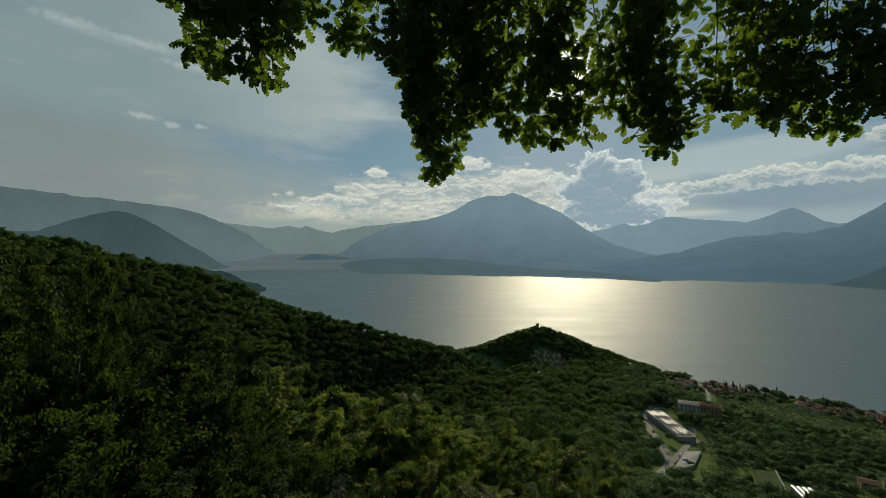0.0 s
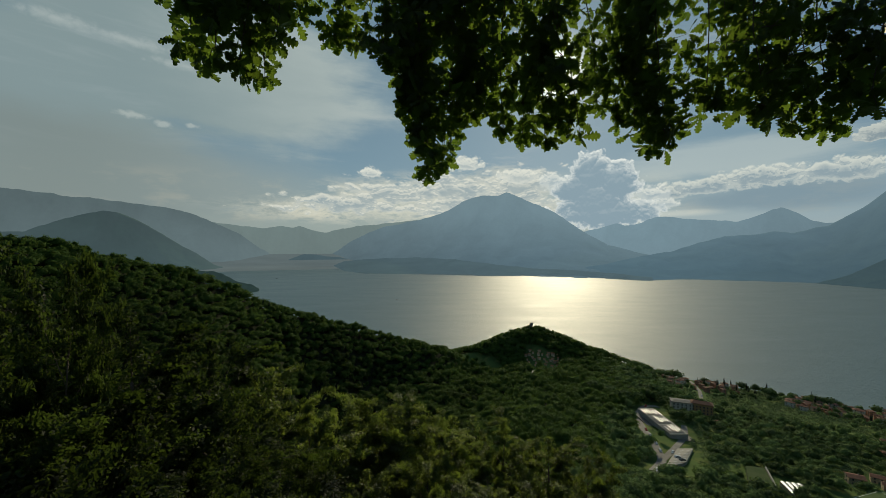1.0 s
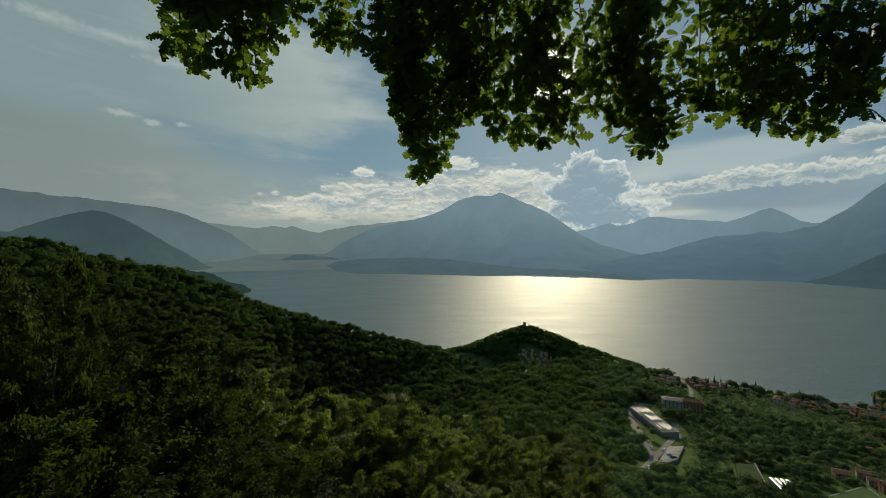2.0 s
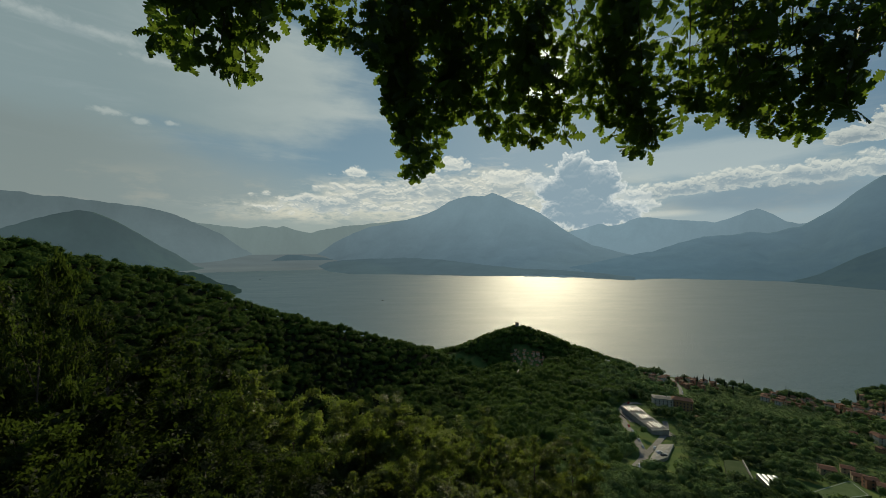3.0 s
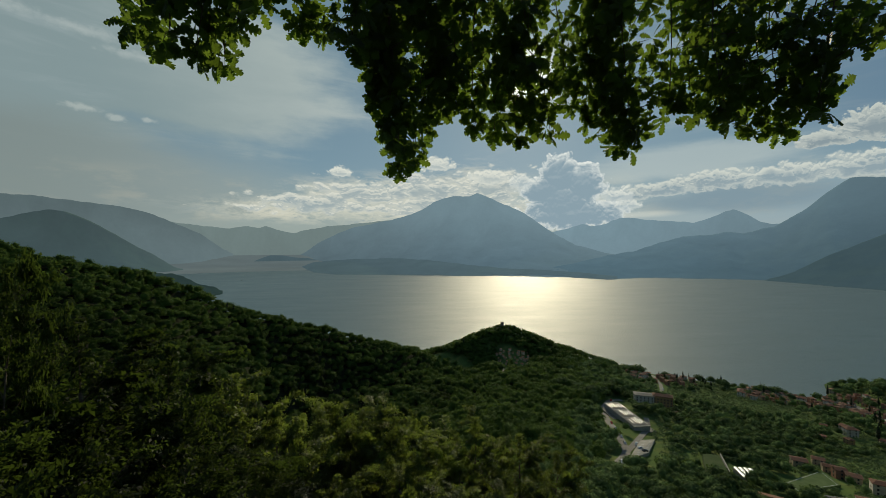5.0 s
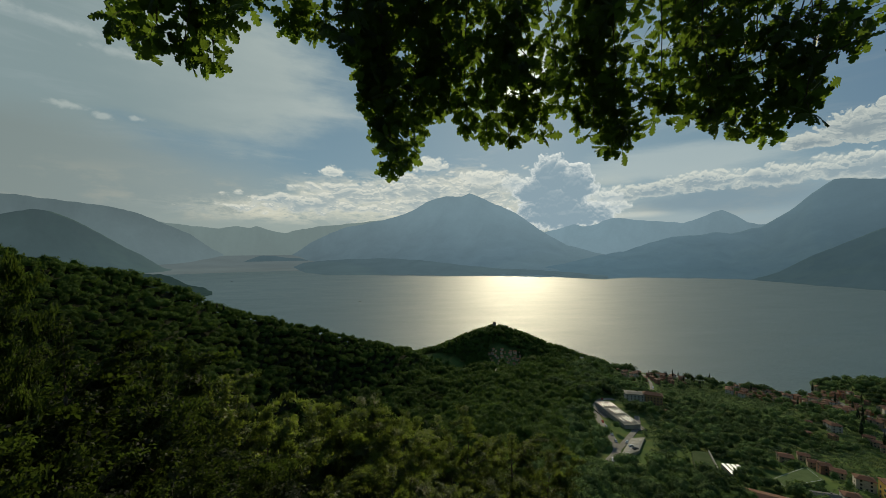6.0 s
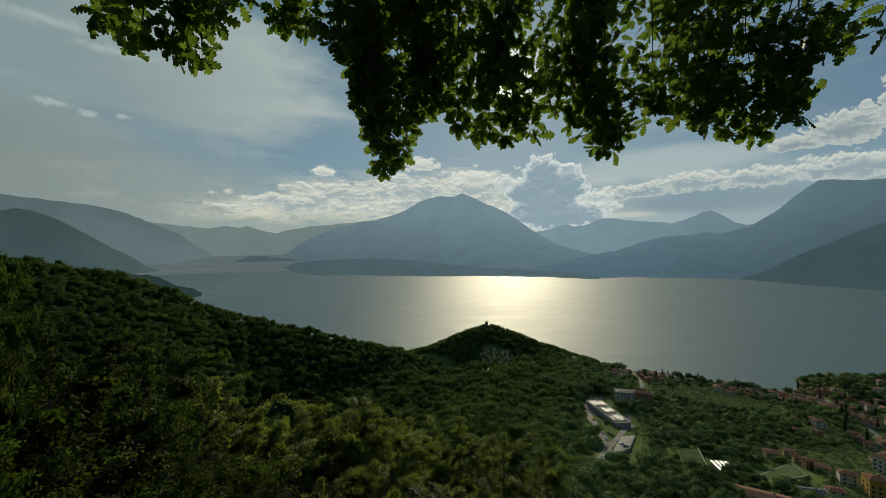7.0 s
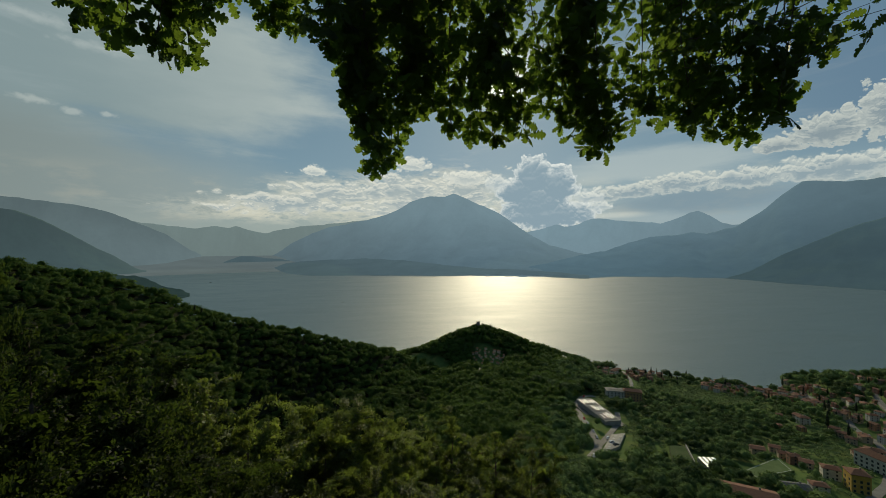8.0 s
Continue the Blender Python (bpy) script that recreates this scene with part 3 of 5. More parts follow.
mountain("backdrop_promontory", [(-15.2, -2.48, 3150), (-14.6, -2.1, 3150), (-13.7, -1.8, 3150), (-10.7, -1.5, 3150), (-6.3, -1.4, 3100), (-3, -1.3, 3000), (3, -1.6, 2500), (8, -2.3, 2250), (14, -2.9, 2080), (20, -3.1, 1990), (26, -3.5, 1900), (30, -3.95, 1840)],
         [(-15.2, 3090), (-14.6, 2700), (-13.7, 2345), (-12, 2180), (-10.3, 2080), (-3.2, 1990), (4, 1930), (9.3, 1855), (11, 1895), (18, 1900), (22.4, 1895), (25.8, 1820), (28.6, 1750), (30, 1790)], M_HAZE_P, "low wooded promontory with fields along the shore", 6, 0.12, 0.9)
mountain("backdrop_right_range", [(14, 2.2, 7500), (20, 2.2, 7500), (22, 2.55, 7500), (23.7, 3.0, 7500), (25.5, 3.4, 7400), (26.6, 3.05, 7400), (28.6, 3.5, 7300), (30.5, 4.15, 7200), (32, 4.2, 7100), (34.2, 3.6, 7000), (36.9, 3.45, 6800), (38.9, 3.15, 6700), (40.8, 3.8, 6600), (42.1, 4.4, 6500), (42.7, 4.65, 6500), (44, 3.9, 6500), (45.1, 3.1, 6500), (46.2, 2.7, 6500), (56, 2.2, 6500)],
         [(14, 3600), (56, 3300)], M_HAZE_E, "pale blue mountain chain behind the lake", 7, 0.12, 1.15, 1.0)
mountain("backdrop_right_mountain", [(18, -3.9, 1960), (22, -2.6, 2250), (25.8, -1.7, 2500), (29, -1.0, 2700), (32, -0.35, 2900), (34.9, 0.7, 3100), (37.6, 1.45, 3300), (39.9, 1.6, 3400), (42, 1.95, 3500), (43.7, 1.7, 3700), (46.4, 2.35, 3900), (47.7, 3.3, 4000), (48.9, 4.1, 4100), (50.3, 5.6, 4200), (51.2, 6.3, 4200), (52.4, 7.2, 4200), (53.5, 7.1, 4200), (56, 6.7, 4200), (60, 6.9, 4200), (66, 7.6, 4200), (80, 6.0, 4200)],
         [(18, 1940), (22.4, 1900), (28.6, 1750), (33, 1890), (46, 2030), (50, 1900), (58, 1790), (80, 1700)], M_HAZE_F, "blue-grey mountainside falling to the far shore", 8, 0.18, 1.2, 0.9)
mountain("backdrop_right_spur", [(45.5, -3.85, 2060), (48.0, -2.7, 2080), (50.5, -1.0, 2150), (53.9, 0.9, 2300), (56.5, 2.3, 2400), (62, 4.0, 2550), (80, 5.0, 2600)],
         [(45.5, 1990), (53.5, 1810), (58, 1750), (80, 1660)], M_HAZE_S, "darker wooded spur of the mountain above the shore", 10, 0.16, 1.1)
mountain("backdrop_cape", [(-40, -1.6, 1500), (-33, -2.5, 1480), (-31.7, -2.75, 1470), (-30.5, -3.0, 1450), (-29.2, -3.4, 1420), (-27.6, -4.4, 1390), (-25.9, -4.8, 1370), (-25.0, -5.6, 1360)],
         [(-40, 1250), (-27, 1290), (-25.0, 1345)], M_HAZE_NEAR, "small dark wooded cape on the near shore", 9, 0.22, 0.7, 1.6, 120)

# ------------------------------------------------------------------ the plan of the valley
# clearings, as x, y and radius
CLEARINGS = [(212, 372, 15), (206, 352, 15), (198, 330, 15), (190, 308, 12), (182, 282, 14), (168, 268, 12), (206, 236, 16), (198, 224, 12), (222, 230, 9),
             (242, 214, 13), (258, 214, 12), (212, 190, 13), (204, 184, 12), (282, 186, 11), (256, 186, 9), (298, 198, 12), (344, 216, 15)]
ROADS = {
    "hall": [(30.4, -20.0), (28.9, -20.2), (27.9, -21.4), (28.9, -23.1), (30.2, -24.6), (31.0, -25.8), (30.0, -27.2), (29.0, -28.4)],
    "loop": [(33.3, -21.6), (33.5, -22.4), (33.1, -23.3), (32.1, -24.6), (31.0, -25.8)],
    "shore": [(34.0, -16.4), (35.0, -17.4), (35.2, -18.4), (36.5, -19.2)],
    "town": [(52.6, -15.9), (53.5, -16.5), (55.2, -16.9), (56.0, -18.1), (57.5, -18.8), (58.6, -20.3), (58.2, -22.4), (57.0, -24.4), (55.0, -26.0)],
    "slope": [(57.4, -14.5), (58.6, -16.0), (58.8, -17.4), (60.0, -18.6)],
    "steps": [(14.0, -16.6), (14.2, -17.4), (14.1, -18.2), (14.3, -19.1)],
}
CLEARINGS += [(p.x, p.y, 15) for p in (sight(32.8, -25.3), sight(32.0, -26.6))]
CLEARINGS += [(0.965 * p.x, 0.965 * p.y, 13) for p in (sight(33.0, -19.7), sight(35.0, -19.6))]
CLEARINGS += [(p.x, p.y, 15) for p in (sight(5.0, -15.9), sight(7.2, -16.6), sight(3.6, -15.6), sight(8.4, -17.3))]
ROAD_LINES = {k: [sight(a, e) for a, e in v] for k, v in ROADS.items()}

HAMLET = sight(15.5, -15.9)
HOUSE_SPOTS = []


def spots(n, az0, az1, e0, e1, apart, seed, grow=1.0):
    """Scatters house places over a stretch of the slope, no two closer than apart."""
    r = random.Random(seed)
    made = 0
    for _ in range(n * 30):
        if made >= n:
            break
        p = sight(r.uniform(az0, az1), r.uniform(e0, e1))
        if p.z < 1.2 or any((p - q).length < apart for q, *_ in HOUSE_SPOTS):
            continue
        HOUSE_SPOTS.append((p, r.uniform(0, 360), 0.86 * grow * r.uniform(0.8, 1.15), 4 if seed == 6 else r.randrange(4)))
        made += 1


for a, e, turn_, size, kind_ in ((48.3, -22.9, -30, 0.95, 0), (49.8, -22.2, -40, 0.9, 0), (50.6, -22.6, -38, 0.9, 0), (51.4, -22.9, -25, 0.9, 3), (52.4, -22.9, -45, 1.0, 0),
                                 (54.6, -18.9, -50, 1.0, 0), (55.2, -19.2, -50, 1.0, 0), (55.8, -19.5, -50, 1.0, 0), (36.7, -20.8, 10, 0.8, 0), (52.2, -18.8, -20, 0.9, 2), (53.4, -25.0, -30, 1.0, 2), (54.3, -23.2, -40, 1.1, 2)):
    HOUSE_SPOTS.append((sight(a, e), turn_, 0.9 * size, kind_))
spots(30, 31.0, 39.0, -17.4, -15.1, 8.5, 1)
spots(36, 43.0, 49.4, -17.3, -16.0, 7.5, 2)
spots(44, 49.4, 54.0, -17.0, -15.0, 7.5, 3)
spots(22, 55.0, 60.5, -21.5, -14.0, 11, 4, 1.2)
spots(20, 54.0, 58.5, -17.2, -13.2, 9.5, 7)
spots(4, 49.5, 52.5, -19.8, -18.4, 12, 5)
spots(30, 13.2, 18.0, -16.8, -14.8, 6.0, 6, 0.8)


def near_line(x, y, pts, width):
    d, _ = seg_far(x, y, [(p.x, p.y, p.z) for p in pts])
    return d < width


def open_ground(x, y):
    """Where no wood grows."""
    out = np.zeros(np.shape(x), bool)
    for cx, cy, r in CLEARINGS:
        out |= np.hypot(x - cx, y - cy) < r
    for p, turn_, size, kind_ in HOUSE_SPOTS:
        # the house and a little yard on its view side
        out |= np.hypot(x - p.x, y - p.y) < 6.6 * size
        out |= np.hypot(x - p.x * 0.982, y - p.y * 0.982) < 5.5 * size
    for k, pts in ROAD_LINES.items():
        out |= near_line(x, y, pts, {"hall": 7.0, "loop": 6.5, "steps": 3.5}.get(k, 5.0))
    return out


# the line of tree tops against the valley, as bearing and height angle
TOP_LINE = [(-66, 4.0), (-55, 1.5), (-49.5, 0.4), (-44.7, 1.3), (-40.6, -4.2), (-38.6, -7.2), (-35.8, -11.0), (-30.5, -11.8), (-27.2, -16.0), (-23.5, -16.2),
            (-18.5, -21.0), (-8.0, -22.0), (2.2, -23.6), (9.8, -23.9), (16.3, -25.6), (20.9, -27.2), (23.5, -30.4), (27, -33.5)]


# ------------------------------------------------------------------ woods
RNG = np.random.default_rng(11)


def crowns(places, heights, widths, per, size, rng, low=-0.15, point=0.0, core=True, lean=0.0):
    """Many crowns as one array of triangles: each an uneven heap of rounded boughs, set with leaf tufts."""
    n = len(places)
    lobes = rng.normal(size=(n, 8, 3))
    lobes[..., 2] = np.abs(lobes[..., 2])
    lobes /= np.linalg.norm(lobes, axis=-1, keepdims=True)
    flat = rng.uniform(0.75, 1.3, n)
    wide = np.stack([widths * flat, widths / flat, heights * 0.45], -1)[:, None, :]

    def spread(d, r):
        c = d * r[..., None] * wide
        if point:
            c[..., :2] *= np.clip(1.0 - point * d[..., 2:3], 0.05, 2)
        c[..., 2] += (heights * 0.55)[:, None]
        return c + places[:, None, :]

    def bulge(d):
        return 0.52 + 0.56 * np.clip(np.einsum("nkc,nlc->nkl", d, lobes), 0, 1).max(-1) ** 4

    d = rng.normal(size=(n, per, 3))
    d /= np.linalg.norm(d, axis=-1, keepdims=True)
    d[..., 2] = np.where(d[..., 2] < low, -d[..., 2], d[..., 2])
    c = spread(d, bulge(d) * rng.uniform(0.84, 1.10, (n, per)))
    nrm = d + rng.normal(size=d.shape) * 0.42
    nrm[..., 2] += 0.25
    nrm /= np.linalg.norm(nrm, axis=-1, keepdims=True)
    u = np.cross(nrm, rng.normal(size=d.shape))
    u /= np.linalg.norm(u, axis=-1, keepdims=True) + 1e-9
    v = np.cross(nrm, u)
    s = size * rng.uniform(0.6, 1.35, (n, per, 1)) * (widths / 3.0)[:, None, None]
    tri = np.stack([c + u * s, c - u * s * 0.6 + v * s * 0.9, c - u * s * 0.5 - v * s * 0.8], -2)
    tree_tone = np.clip(rng.uniform(0, 1, n) + lean, -0.6, 1.3)
    verts, tone = tri.reshape(-1, 3), np.repeat(tree_tone, per * 3)
    faces = np.arange(len(verts)).reshape(-1, 3)
    if core:
        # the closed mass of leaves under the tufts
        segs, levels = 11, np.array([0.95, 0.78, 0.50, 0.15, -0.25])
        ang = 2 * np.pi * np.arange(segs) / segs
        ring = [np.stack([np.cos(ang + 0.3 * k) * np.sqrt(1 - z * z), np.sin(ang + 0.3 * k) * np.sqrt(1 - z * z), np.full(segs, z)], -1) for k, z in enumerate(levels)]
        g = np.concatenate([np.array([[0, 0, 1.0]])] + ring)
        g = np.repeat(g[None], n, axis=0)
        spin = rng.uniform(0, 6.28, n)
        g = np.stack([g[..., 0] * np.cos(spin)[:, None] - g[..., 1] * np.sin(spin)[:, None],
                      g[..., 0] * np.sin(spin)[:, None] + g[..., 1] * np.cos(spin)[:, None], g[..., 2]], -1)
        cv = spread(g, bulge(g) * rng.uniform(0.72, 0.90, g.shape[:2]))
        k = np.arange(segs)
        nx = (k + 1) % segs
        tris = [np.stack([np.zeros(segs, int), 1 + k, 1 + nx], -1)]
        for lv in range(len(levels) - 1):
            a, b = 1 + lv * segs, 1 + (lv + 1) * segs
            tris += [np.stack([a + k, b + k, b + nx], -1), np.stack([a + k, b + nx, a + nx], -1)]
        t = np.concatenate(tris)
        m = g.shape[1]
        cf = (t[None] + (np.arange(n) * m)[:, None, None]).reshape(-1, 3) + len(verts)
        faces = np.concatenate([faces, cf])
        verts = np.concatenate([verts, cv.reshape(-1, 3)])
        tone = np.concatenate([tone, np.repeat(tree_tone, m)])
    return verts, faces, tone


def with_tone(me, tone):
    """Gives each tree of a joined wood its tone: a random green, plus any painted shade."""
    me.attributes.new("tone", "FLOAT", "POINT").data.foreach_set("value", np.ascontiguousarray(tone, dtype=np.float32))
    return me


def scatter(step, jitter, d0, d1, az0=-58.0, az1=66.0):
    gx, gy = np.meshgrid(np.arange(-820, 940, step), np.arange(20, 920, step))
    x = gx.ravel() + RNG.uniform(-jitter, jitter, gx.size)
    y = gy.ravel() + RNG.uniform(-jitter, jitter, gx.size)
    d, az = np.hypot(x, y), np.degrees(np.arctan2(x, y))
    k = (d > d0) & (d < d1) & (az > az0) & (az < az1)
    return x[k], y[k], land(x[k], y[k]), d[k], az[k]


def build_forest():
    x, y, z, d, az = scatter(7.0, 3.2, 130, 920)
    _, rh = seg_far(x, y, RIDGE)
    grove = np.sin(x * 0.024 + 2 * np.sin(y * 0.014)) + np.sin(y * 0.032 + 1.5 * np.sin(x * 0.022))
    # to the right the valley is half open: groves between meadows
    meadow = (az > 33) & (d > 250) & (d < 620) & (grove + RNG.uniform(-0.8, 0.8, len(x)) > 0.15)
    keep = (z > 1.2) & ~open_ground(x, y) & ~meadow
    # the side of the long ridge that is turned away is never seen
    r, _ = seg_far(x, y, RIDGE)
    keep &= ~((az < -4) & (d > 650))
    # the shore below the village is built up
    keep &= ~((az > 30) & (az < 54) & (z < 18) & (d > 520) & (RNG.uniform(0, 1, len(x)) > np.where(az > 44, 0.65, 0.3)))
    keep &= ~((az > 49) & (d > 470) & (RNG.uniform(0, 1, len(x)) > 0.72))
    keep &= np.hypot(x - HAMLET.x, y - HAMLET.y) > 22
    keep &= ~((np.hypot(x - HAMLET.x * 0.945, y - HAMLET.y * 0.945) < 30) & (RNG.uniform(0, 1, len(x)) > 0.05))
    # few trees in the fold behind the near slope, which stays out of sight
    ta, te = (np.array(v, float) for v in zip(*TOP_LINE))
    deep = np.degrees(np.arctan2(z + 9 - EYE_Z, d)) < np.interp(az, ta, te, right=-60) - 4.0
    keep &= ~(deep & (az > -36) & (RNG.uniform(0, 1, len(x)) > 0.3))
    x, y, z, d, az = (v[keep] for v in (x, y, z, d, az))
    tall = 1.0 + 0.18 * np.sin(x * 0.09) * np.sin(y * 0.08)
    h = RNG.uniform(8.0, 14.5, len(x)) * tall
    w = np.clip(RNG.lognormal(1.62, 0.34, len(x)), 2.8, 10.0) * tall
    small = (az > 30) & (d < 650)
    h, w = np.where(small, h * 0.72, h), np.where(small, w * 0.78, w)
    near_ = d < 270
    # painted light and shade: crowns lighter along the crest, darker down in the ravine
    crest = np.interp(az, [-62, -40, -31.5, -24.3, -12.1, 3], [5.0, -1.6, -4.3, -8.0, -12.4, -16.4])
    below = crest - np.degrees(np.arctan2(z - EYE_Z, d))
    shade_tone = np.where(az < 6, np.interp(below, [0, 2, 5, 9], [0.35, 0.05, -0.6, -0.8]), 0.35)
    # lighter and darker patches of tone stand in for lit and shaded slopes
    shade_tone = shade_tone + 0.22 * (np.sin(x * 0.024 + 2 * np.sin(y * 0.014)) + np.sin(y * 0.032 + 1.5 * np.sin(x * 0.022)))
    # low growth along the shore, so that the bay stays open
    sa, se = np.array([-4, -0.3, 1.7, 6.4, 10.1, 12.5, 13.9, 15.5, 18, 22.2, 26, 30, 33, 36, 38, 41.9, 45, 47, 49, 51.6, 54, 56.5, 66]), np.array([-11.5, -13.0, -15.0, -13.9, -12.4, -11.3, -11.1, -11.1, -12.0, -13.4, -14.5, -15.3, -15.4, -14.9, -15.2, -15.7, -15.2, -15.1, -14.9, -13.6, -12.5, -11.4, -8])
    room = EYE_Z + np.tan(np.radians(np.interp(az, sa, se, left=20))) * d - z + 1.2
    keep = (d < 480) | (room > 3.5)
    h = np.where(d < 480, h, np.minimum(h, room))
    w = np.minimum(w, h * 0.8)
    x, y, z, d, az, h, w, near_, shade_tone = (v[keep] for v in (x, y, z, d, az, h, w, near_, shade_tone))
    # deep woods on the ridge and the castle hill, lighter groves in the open valley
    pale = az + RNG.normal(0, 2.5, len(az)) > np.interp(d, [130, 300, 480, 600], [20, 24, 26, 26])
    for name, wood, mat, label in (("forest", ~pale, M_FOREST, "dense dark green broadleaf woods over the hillside"),
                                   ("grove", pale, M_GROVE, "lighter green groves across the open valley")):
        parts = []
        for sel, per, size in ((near_ & wood, 420, 0.27), (~near_ & wood, 190, 0.34)):
            parts.append(crowns(np.stack([x, y, z - 0.9], -1)[sel], h[sel], w[sel], per, size, RNG, lean=shade_tone[sel]))
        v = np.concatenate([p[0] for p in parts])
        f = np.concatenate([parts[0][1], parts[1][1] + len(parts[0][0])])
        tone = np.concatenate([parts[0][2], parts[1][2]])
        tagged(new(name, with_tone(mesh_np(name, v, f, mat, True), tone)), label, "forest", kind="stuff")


build_forest()


def build_scrub():
    """Bushes and olive-sized trees on the half-open slope."""
    x, y, z, d, az = scatter(4.6, 2.2, 220, 880, 28)
    keep = (z > 1.5) & ~open_ground(x, y)
    x, y, z = x[keep], y[keep], z[keep]
    h, w = RNG.uniform(1.6, 5.2, len(x)), RNG.uniform(1.1, 2.7, len(x))
    v, f, tone = crowns(np.stack([x, y, z - 0.3], -1), h, w, 60, 0.55, RNG, core=False)
    return tagged(new("scrub", with_tone(mesh_np("scrub", v, f, M_SCRUB), tone)), "grey-green olive trees and bushes between meadows", "scrub", kind="stuff")


M_SCRUB = foliage("scrub_leaves", (0.055, 0.080, 0.042, 1), (0.140, 0.180, 0.090, 1), (0.12, 0.18, 0.035, 1), 0.25, rough=0.8, spread=0.03, gloss=0.06)
build_scrub()

# ------------------------------------------------------------------ single trees on the near slope


def tree_template(seed, height, width, leaves, leaf_size, lean=0.0):
    """Meshes of a broadleaf tree: trunk with limbs, and its leaves in flat sprays along the twigs."""
    r = random.Random(seed)
    verts, faces, tips = [], [], []
    base = Vector((0, 0, -1.0))
    trunk = [base + Vector((lean * k * k * 0.02 + r.uniform(-.06, .06), r.uniform(-.08, .08), k * (height * 0.86 + 1) / 7)) for k in range(8)]
    tube(verts, faces, trunk, [0.016 * height * (1 - 0.11 * k) for k in range(8)], 7)
    n_limbs = 20
    for i in range(n_limbs):
        t = 0.22 + 0.76 * i / (n_limbs - 1)
        k = min(int(t * 7), 6)
        start = trunk[k].lerp(trunk[k + 1], t * 7 - k)
        out = width * (1.0 - 0.78 * max(t - 0.25, 0) ** 1.2) * r.uniform(0.55, 1.2)
        a = i * 2.4 + r.uniform(-0.5, 0.5)
        rise = out * r.uniform(0.3, 0.9) + (0.5 if t > 0.8 else 0)
        end = start + Vector((math.cos(a) * out, math.sin(a) * out, rise))
        mid = start.lerp(end, 0.5) + Vector((0, 0, -0.08 * out)) + Vector((r.uniform(-.2, .2), r.uniform(-.2, .2), 0))
        limb = [start, start.lerp(mid, 0.5), mid, mid.lerp(end, 0.5), end]
        tube(verts, faces, limb, [0.006 * height * (1.3 - t) * q for q in (1, 0.8, 0.6, 0.4, 0.15)], 5)
        for j in range(9):
            s = 0.22 + 0.78 * j / 8
            b = start.lerp(mid, s * 2) if s < 0.5 else mid.lerp(end, s * 2 - 1)
            way = Vector((math.cos(a) + r.gauss(0, 0.8), math.sin(a) + r.gauss(0, 0.8), r.gauss(0.35, 0.35))).normalized()
            q = b + way * width * r.uniform(0.16, 0.36)
            tips.append((b, q))
            tube(verts, faces, [b, q], [0.012, 0.004], 3)
    top = trunk[-1] + Vector((r.uniform(-.1, .1), r.uniform(-.1, .1), height * 0.14))
    tube(verts, faces, [trunk[-1], top], [0.02, 0.006], 4)
    tips += [(trunk[-1], top)] * 3
    wood = mesh_of("trunk", verts, faces, M_BARK, True)
    g = np.random.default_rng(seed)
    per = leaves // len(tips)
    B, Q = np.array([list(b) for b, _ in tips]), np.array([list(q) for _, q in tips])
    s = 1.06 - 0.9 * g.uniform(0, 1, (len(tips), per, 1)) ** 1.3
    c = B[:, None] + (Q - B)[:, None] * s + g.normal(size=(len(tips), per, 3)) * width * 0.034 * np.array([1.3, 1.3, 0.5])
    # each spray has its own lie
    lie = g.normal(size=(len(tips), 1, 3)) * 0.45 + np.array([0, -0.15, 0.8])
    nrm = (lie + g.normal(size=(len(tips), per, 3)) * 0.42).reshape(-1, 3)
    c = c.reshape(-1, 3)
    n = len(c)
    nrm /= np.linalg.norm(nrm, axis=1, keepdims=True)
    u = np.cross(nrm, g.normal(size=(n, 3)))
    u /= np.linalg.norm(u, axis=1, keepdims=True)
    v = np.cross(nrm, u)
    L = leaf_size * g.uniform(0.65, 1.3, (n, 1))
    droop = nrm * L * 0.16
    quad = np.stack([c - u * L * 0.6, c + v * L * 0.30 + u * L * 0.05 + droop, c + u * L * 0.6 - droop, c - v * L * 0.30 + u * L * 0.05 + droop], 1)
    high = c[:, 2].max() / 10.0
    quad = quad / high
    wood.transform(Matrix.Scale(1 / high, 4))
    crown = mesh_np("crown", quad.reshape(-1, 3), np.arange(4 * n).reshape(-1, 4), M_LEAF_NEAR)
    return wood, crown


TREES = [tree_template(21, 10.0, 2.9, 26400, 0.115), tree_template(22, 10.0, 3.4, 30000, 0.115, 1.0), tree_template(23, 10.0, 2.4, 22800, 0.11), tree_template(24, 10.0, 3.8, 32400, 0.115, -1.0),
         tree_template(25, 10.0, 3.0, 27600, 0.115), tree_template(26, 10.0, 3.5, 31200, 0.115, 0.6)]
# the same crowns again, with shade painted into the leaf colour
SHADED_CROWNS = []
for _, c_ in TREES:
    SHADED_CROWNS.append(c_.copy())
    SHADED_CROWNS[-1].materials[0] = M_LEAF_SHADED


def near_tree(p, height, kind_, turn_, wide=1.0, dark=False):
    label = "broadleaf tree on the steep slope, shade put into its leaf colour" if dark else "slender young broadleaf tree with light green leaves on the slope"
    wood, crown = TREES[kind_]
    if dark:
        crown = SHADED_CROWNS[kind_]
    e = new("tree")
    tagged(e, label, "tree", "trees on the near slope")
    part("trunk", wood, None, e)
    part("crown", crown, None, e)
    k = height / 10.0
    e.matrix_basis = pose(p.x, p.y, p.z, 0, 0, turn_) @ Matrix.Diagonal((k * wide, k * wide, k, 1))
    return e


